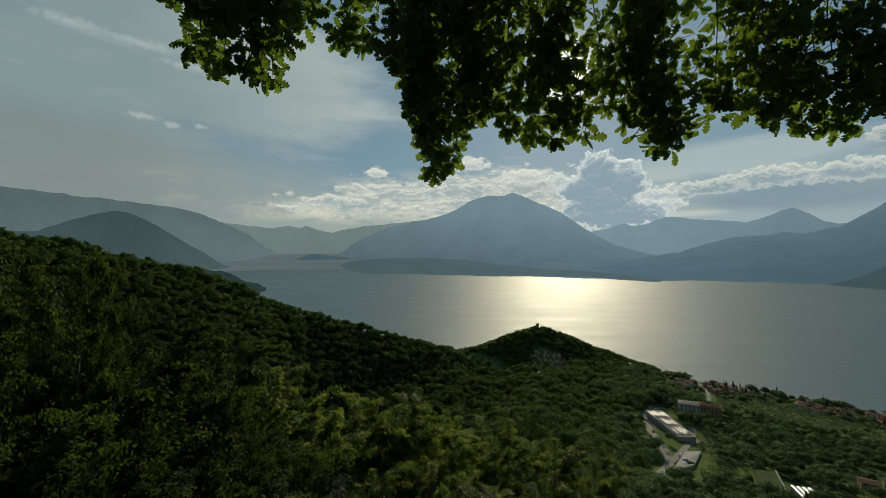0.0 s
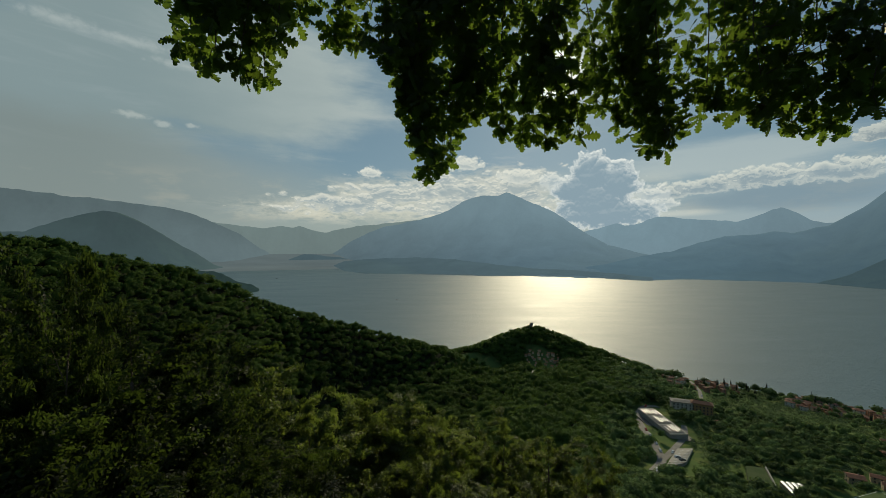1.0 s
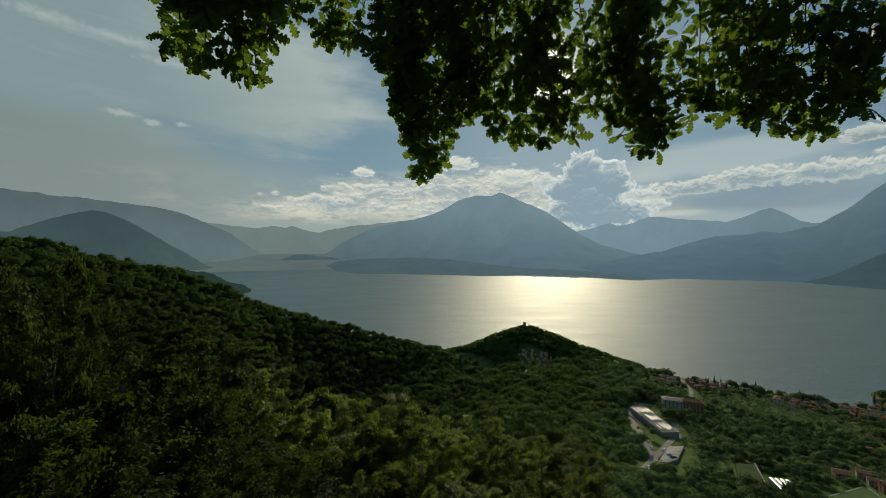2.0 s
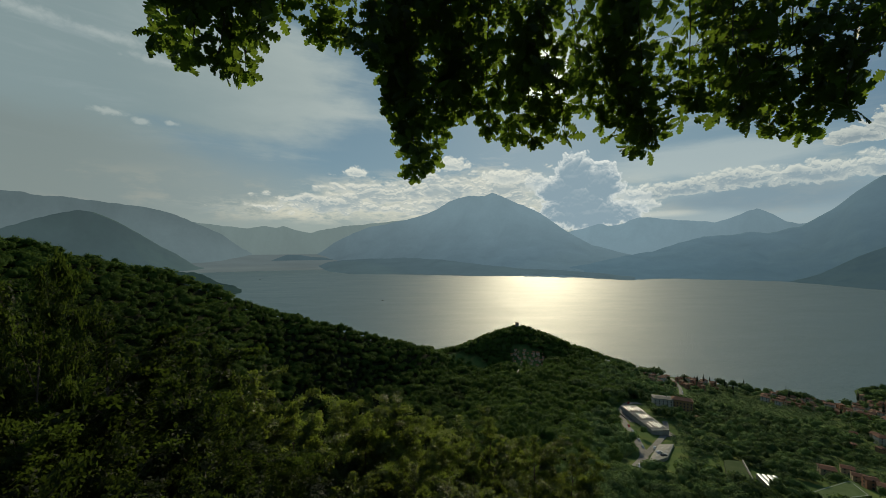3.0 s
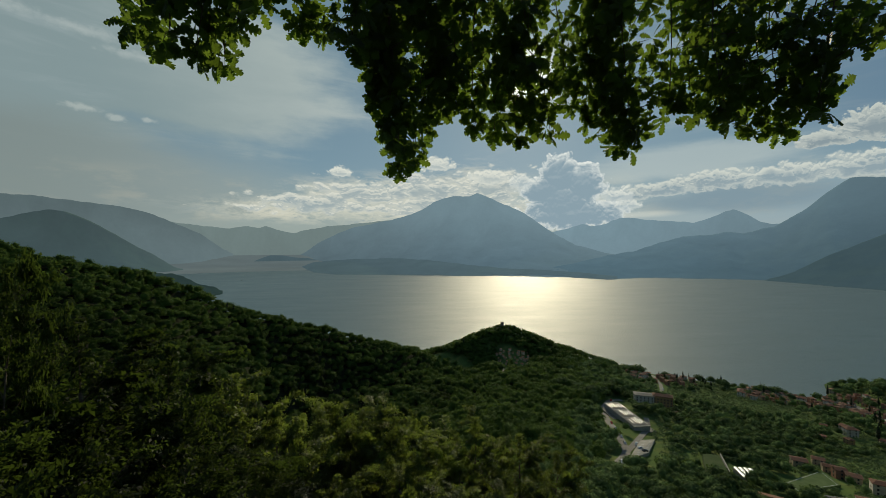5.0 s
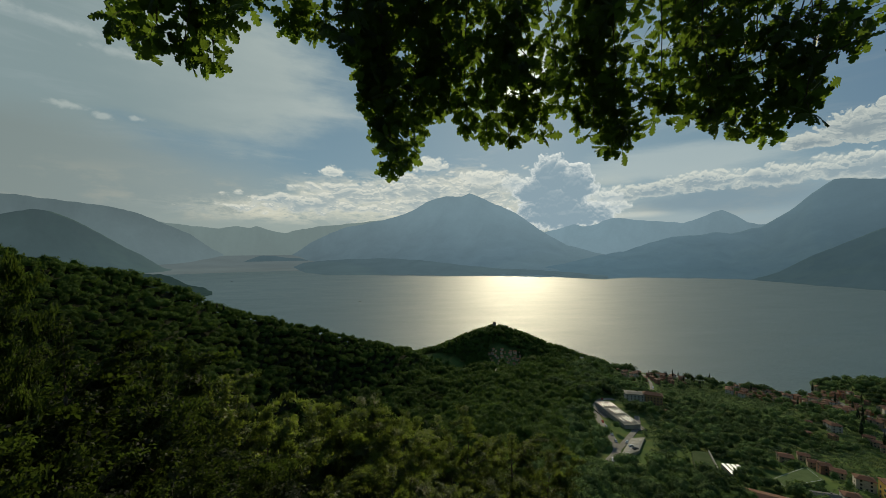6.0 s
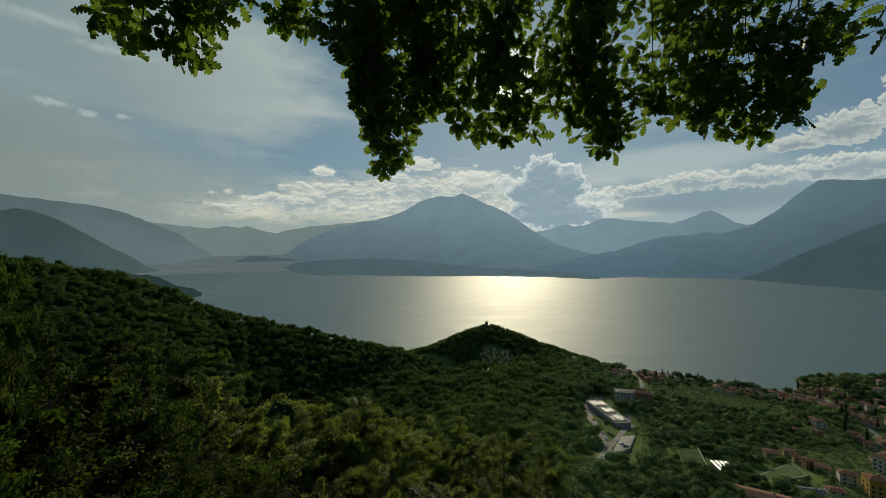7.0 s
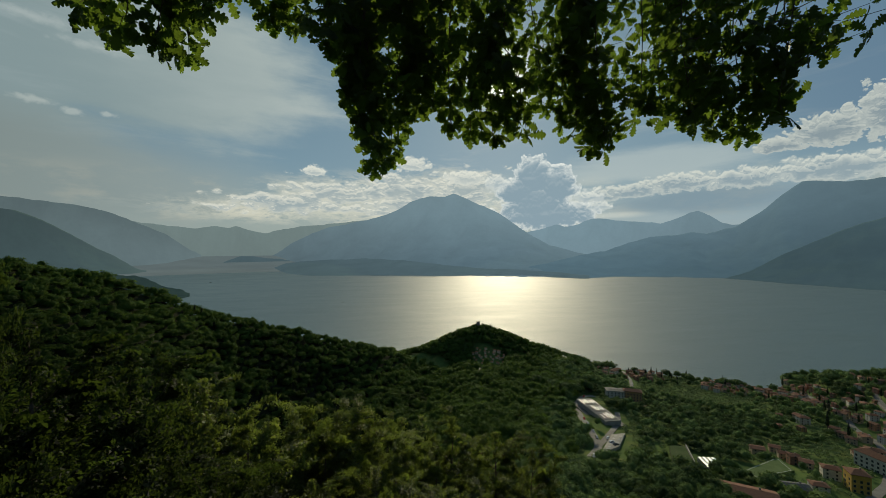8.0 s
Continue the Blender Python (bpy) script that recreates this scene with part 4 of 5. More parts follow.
def build_near_trees():
    r = random.Random(5)
    ta, te = (list(v) for v in zip(*TOP_LINE))
    # single trees whose tips stand out of the line
    for a, e, d, k, wide in ((-45.5, 1.4, 17.0, 3, 0.30), (-38.4, -7.0, 18.5, 2, 0.8), (-30.6, -11.4, 22.0, 0, 0.8), (-23.5, -15.9, 27.0, 0, 0.75), (-33.0, -13.5, 20.0, 1, 0.9),
                          (-8.2, -21.8, 30.0, 3, 0.8), (-4.4, -21.9, 31.0, 0, 0.8), (2.2, -23.6, 30.0, 2, 0.9), (9.9, -23.7, 31.0, 2, 0.8), (16.4, -25.5, 31.0, 0, 0.9), (20.6, -26.9, 32.0, 1, 0.8),
                          (-14.0, -21.6, 29.0, 1, 0.8), (-50.5, 0.6, 15.0, 1, 0.4), (-18.6, -20.6, 28.0, 0, 0.8)):
        d *= 0.8
        p = polar(a, d)
        p.z = float(land(p.x, p.y))
        h = EYE_Z + math.tan(radians(e)) * d - p.z
        # trees left of a set bearing get the crowns with painted shade
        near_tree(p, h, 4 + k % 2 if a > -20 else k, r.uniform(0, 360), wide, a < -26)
    # the mass in front of and between them
    for d, drop, gap in ((33.0, 1.0, 3.2), (28.0, 2.4, 3.0), (24.0, 4.4, 2.7), (20.0, 6.8, 2.5), (16.5, 9.8, 2.3), (13.5, 13.0, 2.1), (11.0, 16.0, 2.0)):
        a = -66.0 + r.uniform(0, 4)
        while a < 27:
            e = float(np.interp(a, ta, te)) - drop - r.uniform(-0.8, 4.2)
            dd = d * 0.8 * r.uniform(0.93, 1.07)
            p = polar(a, dd)
            p.z = float(land(p.x, p.y))
            h = EYE_Z + math.tan(radians(e)) * dd - p.z
            if h < 20:
                h = max(h, 2.0)
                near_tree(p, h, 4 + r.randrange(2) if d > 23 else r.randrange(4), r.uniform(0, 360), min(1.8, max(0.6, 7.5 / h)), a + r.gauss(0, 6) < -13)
            a += math.degrees(gap / d) * r.uniform(1.05, 1.6)


build_near_trees()

# ------------------------------------------------------------------ the oak whose boughs hang over the lookout


def oak_leaf_shape():
    """A lobed leaf, 0.1 m long, along +y from its stalk, a little folded: vertices and faces."""
    half = [(0.002, 0.0), (0.007, 0.012), (0.015, 0.019), (0.014, 0.025), (0.008, 0.029), (0.022, 0.037), (0.022, 0.043), (0.012, 0.048), (0.028, 0.057), (0.028, 0.064), (0.015, 0.068),
            (0.030, 0.078), (0.027, 0.085), (0.015, 0.086), (0.017, 0.096), (0.010, 0.101), (0.002, 0.104)]
    verts = [(0.0, 0.0, 0.0)] + [(0.0, y, 0.004 * math.sin(y * 31)) for _, y in half[1:]]
    faces = []
    for sx in (1, -1):
        first = len(verts)
        verts += [(sx * x, y, -0.22 * x + 0.008 * math.sin(y * 40)) for x, y in half]
        for i in range(len(half) - 1):
            q = (i, first + i, first + i + 1, i + 1)
            faces.append(q if sx > 0 else q[::-1])
    return np.array(verts), np.array(faces)


# hanging boughs of the three limbs: bearing and height angle of the tip, and how far up its leaves go
LEFT_BOUGHS = [(-32.4, 24.6, 33), (-31.2, 23.6, 36), (-29.9, 24.4, 36), (-27.2, 23.6, 38), (-25.7, 23.4, 38), (-24.2, 23.8, 38), (-22.6, 27.0, 40), (-19.6, 29.8, 40), (-15.4, 28.6, 40), (-13.4, 28.4, 40), (-11.2, 28.0, 40), (-8.0, 27.6, 40)]
MID_BOUGHS = [(-4.4, 20.2, 40), (-4.0, 22.8, 40), (-2.5, 17.1, 40), (-1.2, 11.5, 40), (0.9, 13.5, 40), (2.4, 17.1, 40), (4.8, 19.3, 40), (7.1, 20.0, 40), (9.8, 16.5, 40), (12.7, 15.9, 40), (15.9, 15.7, 30), (17.9, 17.6, 25), (20.5, 17.5, 40)]
RIGHT_BOUGHS = [(22.8, 19.6, 40), (25.3, 17.4, 40), (27.6, 16.1, 40), (29.6, 13.4, 40), (31.3, 12.8, 34), (32.2, 14.0, 23), (35.6, 17.6, 20), (37.9, 16.8, 24), (39.6, 16.0, 36), (41.4, 14.8, 36), (43.4, 13.6, 36), (45.2, 13.2, 34), (46.4, 13.0, 30), (47.8, 14.2, 27), (49.2, 14.8, 25), (50.2, 15.8, 22.5)]


def build_oak():
    oak = tagged(new("oak_tree"), "oak tree with lobed leaves hanging over the lookout", "tree")
    oak.location = (2.6, -2.4, float(land(2.6, -2.4)))
    off = -oak.location
    eye = Vector((0, 0, EYE_Z))
    r = random.Random(3)
    top = Vector((1.9, -1.6, EYE_Z + 2.7))

    def put(name, lines, label="", sides=6):
        verts, faces = [], []
        for pts, radii in lines:
            tube(verts, faces, [p + off for p in pts], radii, sides)
        return part(name, mesh_of(name, verts, faces, M_BARK, True), None, oak, label)

    foot = oak.location + Vector((0, 0, -0.4))
    put("trunk", [([foot, foot.lerp(top, 0.3) + Vector((0.1, 0, 0)), foot.lerp(top, 0.65), top, top + Vector((0.1, -0.6, 1.8))], [0.30, 0.22, 0.19, 0.16, 0.11])], sides=12)

    def over(az, dist, up):
        return eye + polar(az, dist, up)
    # three limbs run forward overhead and carry the hanging boughs
    limbs = [[top, over(10, 1.0, 2.6), over(-12, 1.6, 2.5), over(-25, 1.95, 2.35), over(-33, 2.1, 2.25)],
             [top, over(28, 1.2, 2.6), over(18, 1.7, 2.4), over(6, 2.0, 2.25)],
             [top, over(50, 1.9, 2.75), over(44, 2.4, 2.7), over(36, 2.7, 2.65)]]
    for pts in limbs:
        put("limb", [(pts, [0.10, 0.065, 0.045, 0.03, 0.018][:len(pts)])], sides=8)
    mats, twigs = [], []
    for limb, boughs, far_, dense in ((limbs[0], LEFT_BOUGHS, 1.95, 24), (limbs[1], MID_BOUGHS, 2.15, 36), (limbs[2], RIGHT_BOUGHS, 2.5, 44)):
        for az, el, begin in boughs:
            dist = far_ * r.uniform(0.9, 1.1)
            k = dist / 2.0
            tip = eye + polar(az, dist, math.tan(radians(el)) * dist)
            high = eye + polar(az + r.uniform(-1.5, 1.5), dist * r.uniform(0.95, 1.05), math.tan(radians(44)) * dist)
            root = min(limb[1:], key=lambda p: (p - high).length)
            bend = tip.lerp(high, 0.5) + Vector((r.uniform(-.13, .13), r.uniform(-.10, .10), 0.0)) * k
            knee = [tip.lerp(bend, 0.5) + Vector((r.uniform(-.03, .03), r.uniform(-.03, .03), 0.02)), bend.lerp(high, 0.5) + Vector((r.uniform(-.12, .12), r.uniform(-.08, .08), 0.03)) * k]
            put("bough", [([root, high, knee[1], bend, knee[0], tip], [0.011, 0.006, 0.0045, 0.0035, 0.0028, 0.0016])], sides=5)
            lo, hi = math.tan(radians(el)) * dist, math.tan(radians(begin)) * dist
            sprigs = max(3, int(dense * (hi - lo) / k)) + 2
            for i in range(sprigs):
                t = (i / sprigs) ** 0.95 if i > 2 else 0.02 * i
                f = (lo + (hi - lo) * t - lo) / max(high.z - eye.z - lo, 0.1)
                a = tip.lerp(bend, min(2 * f, 1)) if f < 0.5 else bend.lerp(high, 2 * f - 1)
                wide = (0.014 + (0.05 if limb is limbs[0] else 0.075) * min(1.0, t * 2.2)) * k
                b = a + Vector((r.gauss(0, wide), r.gauss(0, wide * 1.5), r.gauss(0.0, 0.035)))
                twigs.append(([a, a.lerp(b, 0.5) + Vector((0, 0, 0.015)), b], [0.003, 0.002, 0.001]))
                # a rosette of leaves turned to the open light over the valley
                facing = Vector((r.gauss(0, 0.5), -1.0, r.gauss(-0.2, 0.6))).normalized()
                n = r.randint(5, 8)
                spin = r.uniform(0, 6.28)
                ax = facing.cross(Vector((0, 0, 1))).normalized()
                ay = ax.cross(facing)
                for j in range(n):
                    ang = spin + j * 6.28 / n + r.uniform(-0.35, 0.35)
                    out = (ax * math.cos(ang) + ay * (math.sin(ang) - 0.45) + facing * r.gauss(0.0, 0.35)).normalized()
                    nrm = (facing + Vector((r.gauss(0, 0.4), r.gauss(0, 0.3), r.gauss(0, 0.4)))).normalized()
                    side = out.cross(nrm).normalized()
                    nrm = side.cross(out)
                    s = r.uniform(0.54, 0.94)
                    m = Matrix((side, out, nrm)).transposed().to_4x4()
                    base = b if j < n - 2 else a.lerp(b, r.random())
                    m = Matrix.Translation(base + off + out * 0.008) @ m @ Matrix.Diagonal((s * r.uniform(0.85, 1.12), s, s, 1))
                    mats.append((t, m))
    tagged(put("twig", twigs, sides=3), kind="stuff")
    # the outermost leaves singly, the mass behind them in one
    mats.sort(key=lambda q: q[0])
    lv, lf = oak_leaf_shape()
    lone = mesh_np("leaf", lv, lf, M_OAK)
    for _, m in mats[:300]:
        o = new("leaf", lone)
        o.parent = oak
        o.matrix_basis = m
    rest = np.array([list(map(list, m)) for _, m in mats[300:]])
    vv = np.einsum("nij,kj->nki", rest[:, :3, :3], lv) + rest[:, None, :3, 3]
    ff = (lf[None] + (np.arange(len(rest)) * len(lv))[:, None, None]).reshape(-1, 4)
    tagged(part("foliage", mesh_np("foliage", vv.reshape(-1, 3), ff, M_OAK), None, oak), kind="stuff")


build_oak()
# ------------------------------------------------------------------ buildings
M_WALLS = [plain("plaster_cream", (0.34, 0.27, 0.18, 1), (0.42, 0.35, 0.25, 1), 0.85, 0.6), plain("plaster_ochre", (0.34, 0.20, 0.09, 1), (0.40, 0.26, 0.13, 1), 0.85, 0.6),
           plain("plaster_white", (0.46, 0.42, 0.36, 1), (0.56, 0.53, 0.47, 1), 0.85, 0.6), plain("plaster_rose", (0.32, 0.16, 0.10, 1), (0.38, 0.21, 0.14, 1), 0.85, 0.6)]
M_STUCCO = plain("sunlit_stucco", (0.52, 0.38, 0.25, 1), (0.66, 0.50, 0.36, 1), 0.85, 0.6)
M_RED_TILE = plain("red_tiles", (0.44, 0.160, 0.075, 1), (0.54, 0.22, 0.11, 1), 0.9, 1.5, vary=0.5, bump=0.4)
M_YELLOW = plain("plaster_yellow", (0.42, 0.26, 0.06, 1), (0.48, 0.32, 0.09, 1), 0.85, 0.6)
M_TILE = plain("terracotta_tiles", (0.130, 0.068, 0.047, 1), (0.195, 0.098, 0.064, 1), 0.9, 1.5, vary=0.5, bump=0.4)
M_STONE = plain("grey_stone", (0.16, 0.15, 0.13, 1), (0.26, 0.24, 0.21, 1), 0.9, 0.8, bump=0.5)
M_PANE = plain("window_glass", (0.03, 0.035, 0.04, 1), (0.05, 0.055, 0.06, 1), 0.08, 1.0, bump=0.0)
M_SHUTTER = plain("shutter_paint", (0.05, 0.09, 0.06, 1), (0.08, 0.12, 0.08, 1), 0.6, 2.0)
M_ASPHALT = plain("asphalt", (0.13, 0.125, 0.115, 1), (0.19, 0.18, 0.165, 1), 0.75, 0.25, bump=0.1)
M_CONCRETE = plain("pale_concrete", (0.30, 0.28, 0.25, 1), (0.40, 0.38, 0.34, 1), 0.8, 0.3)
M_METAL = plain("zinc_roof", (0.08, 0.08, 0.08, 1), (0.13, 0.13, 0.125, 1), 0.7, 0.7, 0.0, 0.1)
M_SHED = plain("fibre_cement_roof", (0.24, 0.225, 0.195, 1), (0.34, 0.32, 0.28, 1), 0.8, 0.5, bump=0.1)
M_BRIGHT = plain("white_roof_sheet", (0.72, 0.72, 0.70, 1), (0.80, 0.80, 0.78, 1), 0.45, 0.8, 0.2, bump=0.05)
M_VAULT = plain("polished_roof_sheet", (0.80, 0.80, 0.78, 1), (0.86, 0.86, 0.84, 1), 0.46, 0.8, 0.85, 0.05)
M_TURF = plain("sports_turf", (0.045, 0.075, 0.022, 1), (0.075, 0.10, 0.035, 1), 0.95, 0.12)
M_COURT = plain("court_turf", (0.075, 0.115, 0.036, 1), (0.105, 0.150, 0.055, 1), 0.9, 0.2)
M_LINE = plain("line_paint", (0.6, 0.6, 0.58, 1), (0.7, 0.7, 0.68, 1), 0.7, 2.0)
M_TYRE = plain("tyre_rubber", (0.02, 0.02, 0.02, 1), (0.03, 0.03, 0.03, 1), 0.8, 5.0)
M_CARS = [plain("car_white", (0.6, 0.6, 0.6, 1), (0.65, 0.65, 0.65, 1), 0.25, 1.0, bump=0), plain("car_dark", (0.03, 0.03, 0.035, 1), (0.04, 0.04, 0.045, 1), 0.22, 1.0, bump=0),
          plain("car_red", (0.30, 0.03, 0.025, 1), (0.34, 0.04, 0.03, 1), 0.25, 1.0, bump=0), plain("car_silver", (0.4, 0.41, 0.42, 1), (0.45, 0.46, 0.47, 1), 0.25, 1.0, 0.5, 0)]


def bm_box(*a, bevel=0.0):
    return box(bmesh.new(), *a, bevel=bevel)


def gable(w, d, z, rise, eave, thick=0.22, hip=0.0):
    """A ridged roof over a w x d house with its eaves, as a bmesh; hip draws the ridge in."""
    bm = bmesh.new()
    x, y = w / 2 + eave, d / 2 + eave
    drop = rise * eave / (d / 2)
    r = x - hip
    lower = [bm.verts.new(v) for v in ((-x, -y, z - drop), (x, -y, z - drop), (x, y, z - drop), (-x, y, z - drop), (-r, 0, z + rise), (r, 0, z + rise))]
    upper = [bm.verts.new((v.co.x, v.co.y, v.co.z + thick)) for v in lower]
    quads = ((0, 1, 5, 4), (2, 3, 4, 5))
    tris = ((1, 2, 5), (3, 0, 4))
    for q in quads:
        bm.faces.new([upper[i] for i in q])
        bm.faces.new([lower[i] for i in reversed(q)])
    if hip:
        for q in tris:
            bm.faces.new([upper[i] for i in q])
            bm.faces.new([lower[i] for i in reversed(q)])
        rim = ((0, 1), (1, 2), (2, 3), (3, 0))
    else:
        rim = ((0, 1), (1, 5), (5, 2), (2, 3), (3, 4), (4, 0))
    for a, b in rim:
        bm.faces.new((lower[a], lower[b], upper[b], upper[a]))
    return bm


def wall_block(w, d, h, rise, hip):
    """Walls with gable ends, going down into the slope."""
    bm = bmesh.new()
    lo = -4.0
    ring = [bm.verts.new(v) for v in ((-w / 2, -d / 2, lo), (w / 2, -d / 2, lo), (w / 2, d / 2, lo), (-w / 2, d / 2, lo))]
    top = [bm.verts.new((v.co.x, v.co.y, h)) for v in ring]
    for i in range(4):
        bm.faces.new((ring[i], ring[(i + 1) % 4], top[(i + 1) % 4], top[i]))
    if hip:
        bm.faces.new(top)
    else:
        a, b = bm.verts.new((w / 2, 0, h + rise)), bm.verts.new((-w / 2, 0, h + rise))
        bm.faces.new((top[1], top[2], a))
        bm.faces.new((top[3], top[0], b))
        bm.faces.new((top[0], top[1], a, b))
        bm.faces.new((top[2], top[3], b, a))
    return bm


WINDOW = {}


def window_mesh():
    if not WINDOW:
        f = bmesh.new()
        box(f, -0.64, -0.05, -0.10, 0.64, 0.05, 1.50)
        WINDOW["frame"] = bm_mesh("window", f, M_STONE)
        WINDOW["pane"] = bm_mesh("pane", bm_box(-0.52, -0.07, 0, 0.52, 0.03, 1.4), M_PANE)
    return WINDOW


def add_window(house, x, y, z, turn_):
    """A window set proud of a wall whose outside faces -y before the turn."""
    k = window_mesh()
    w = part("window", k["frame"], None, house)
    w.matrix_basis = pose(x, y, z, 0, 0, turn_)
    part("pane", k["pane"], None, w)
    return w


def rows_of_windows(house, w, d, floors, per_long, per_short, first=0.9, floor=2.9):
    for f in range(floors):
        z = first + f * floor
        for i in range(per_long):
            x = (i + 0.5) / per_long * w - w / 2
            add_window(house, x, -d / 2 - 0.02, z, 0)
            add_window(house, x, d / 2 + 0.02, z, 180)
        for i in range(per_short):
            y = (i + 0.5) / per_short * d - d / 2
            add_window(house, w / 2 + 0.02, y, z, 90)
            add_window(house, -w / 2 - 0.02, y, z, -90)


def house(name, w, d, h, rise, hip, wall, roof, floors, nl, ns, label, category="house", group="", floor=2.9):
    e = tagged(new(name), label, category, group)
    part("wall", wall_block(w, d, h, rise, hip), wall, e)
    part("roof", gable(w, d, h, rise, 0.55, hip=hip), roof, e)
    c = bm_box(-0.35, -0.35, h - 0.2, 0.35, 0.35, h + rise + 0.7)
    box(c, -0.45, -0.45, h + rise + 0.7, 0.45, 0.45, h + rise + 0.82)
    part("chimney", c, M_STONE, e).location = (w * 0.22, d * 0.12, 0)
    part("door", bm_box(-0.55, -0.09, 0, 0.55, 0.02, 2.1), M_SHUTTER, e).location = (0.4, -d / 2, 0.02)
    rows_of_windows(e, w, d, floors, nl, ns, floor=floor)
    return e


def build_houses():
    kinds = [house("house", 9.5, 7.5, 5.8, 1.15, 0.0, M_WALLS[0], M_TILE, 2, 2, 1, "two-storey cream plastered house with terracotta roof", group="village houses"),
             house("house", 8.0, 7.0, 5.6, 1.05, 3.0, M_WALLS[1], M_TILE, 2, 2, 1, "two-storey ochre plastered house with hipped terracotta roof", group="village houses"),
             house("house", 11.0, 8.0, 8.4, 1.25, 3.4, M_WALLS[2], M_TILE, 3, 2, 1, "three-storey white plastered house with hipped terracotta roof", group="village houses"),
             house("house", 7.5, 6.5, 7.6, 1.0, 0.0, M_WALLS[3], M_TILE, 3, 1, 1, "tall narrow rose plastered house with terracotta roof", group="village houses"),
             house("house", 9.0, 7.0, 5.6, 1.0, 0.0, M_STUCCO, M_RED_TILE, 2, 2, 1, "pale stucco hamlet house with a red tiled roof", group="hamlet houses")]
    used = set()
    for p, turn_, size, k in HOUSE_SPOTS:
        m = pose(p.x, p.y, p.z + 0.2, 0, 0, turn_) @ Matrix.Scale(size, 4)
        if k not in used:
            kinds[k].matrix_basis = m
            used.add(k)
        else:
            copy_thing(kinds[k], m)


build_houses()


def face(p):
    """The turn that sets a thing's front (-y) towards the lookout."""
    return -math.degrees(math.atan2(p.x, p.y))


def set_at(ob, a, e, turn_=0.0, lift=0.0, d=None):
    p = sight(a, e) if d is None else polar(a, d)
    if d is not None:
        p.z = float(land(p.x, p.y))
    ob.matrix_basis = pose(p.x, p.y, p.z + lift, 0, 0, face(p) + turn_)
    return p


apartments = house("apartment_house", 18, 10, 9.6, 0.7, 3.5, M_WALLS[2], M_METAL, 3, 5, 2, "long white apartment house with a grey roof", "apartment house")
set_at(apartments, 33.0, -19.9, 12)
old_hotel = house("apartment_house", 18, 9, 10.6, 1.6, 3.0, M_WALLS[1], M_TILE, 3, 6, 2, "long ochre apartment house with a tiled roof", "apartment house")
set_at(old_hotel, 35.2, -19.8, 5)
yellow = house("apartment_house", 9, 8.5, 11.4, 1.5, 4.0, M_YELLOW, M_TILE, 3, 3, 2, "tall yellow apartment house with a hipped tiled roof", "apartment house")
set_at(yellow, 56.2, -23.6, 25)
white_row = house("apartment_house", 24, 10, 10.5, 2.0, 4.0, M_WALLS[2], M_TILE, 3, 8, 3, "long white apartment house with a brown tiled roof", "apartment house")
set_at(white_row, 57.8, -21.4, -30)
low_row = house("workshop", 26, 12, 5.0, 1.8, 0.0, M_WALLS[0], M_TILE, 1, 7, 3, "low workshop with a broad brown tiled roof", "workshop")
set_at(low_row, 47.4, -27.6, 12)
low_wing = house("workshop", 12, 8, 4.6, 1.4, 0.0, M_WALLS[0], M_METAL, 1, 4, 2, "low workshop with a grey metal roof", "workshop")
set_at(low_wing, 51.6, -25.6, 30)


def build_works():
    """The works by the loop road: two long sheds with rows of rooflights."""
    e = tagged(new("factory_shed"), "long grey works hall with rows of bright rooflights", "factory")
    e.matrix_basis = pose(198, 332, 44, 0, 0, 90)
    L, W, H = 50.0, 14.5, 3.5
    part("wall", bm_box(-L / 2, -W / 2, -5, L / 2, W / 2, H), M_CONCRETE, e)
    part("roof", bm_box(-L / 2 - 0.4, -W / 2 - 0.4, H, L / 2 + 0.4, W / 2 + 0.4, H + 0.35, bevel=0.08), M_SHED, e)
    light = bm_mesh("rooflight", gable(13.0, 0.62, 0.5, 0.09, 0.05, 0.08), M_BRIGHT)
    dark = bm_mesh("roof_ridge", gable(13.6, 1.1, 0.2, 0.45, 0.05, 0.08), M_SHED)
    r = random.Random(2)
    for j in range(8):
        y = -W / 2 + 0.9 + j * 1.8
        for x in (-16.4, 0.0, 16.4):
            part("roof_ridge", dark, None, e).matrix_basis = pose(x, y + 1.0, H + 0.36)
            if r.random() < 0.75:
                part("rooflight", light, None, e).matrix_basis = pose(x + r.uniform(-1.5, 1.5), y, H + 0.36) @ Matrix.Diagonal((r.uniform(0.3, 0.9), 1, 1, 1))
    for i in range(9):
        add_window(e, -L / 2 + 2 + i * 5.0, -W / 2 - 0.02, 2.4, 0)


build_works()


def build_yard():
    """The paved yard round the works."""
    c = Vector((198, 332))
    a = radians(90)
    ux, uy = Vector((math.cos(a), math.sin(a))), Vector((-math.sin(a), math.cos(a)))
    verts = []
    for top in (1, 0):
        for i, j in ((-27, -12), (26, -11), (26, 11), (-27, 13)):
            p = c + ux * i + uy * j
            verts.append((p.x, p.y, 43.4 if top else 34))
    faces = [(0, 1, 2, 3)] + [(i, i + 4, (i + 1) % 4 + 4, (i + 1) % 4) for i in range(4)]
    tagged(new("pavement_yard", mesh_of("pavement_yard", verts, faces, M_ASPHALT)), "paved asphalt yard round the works hall", "pavement", kind="structure")


build_yard()


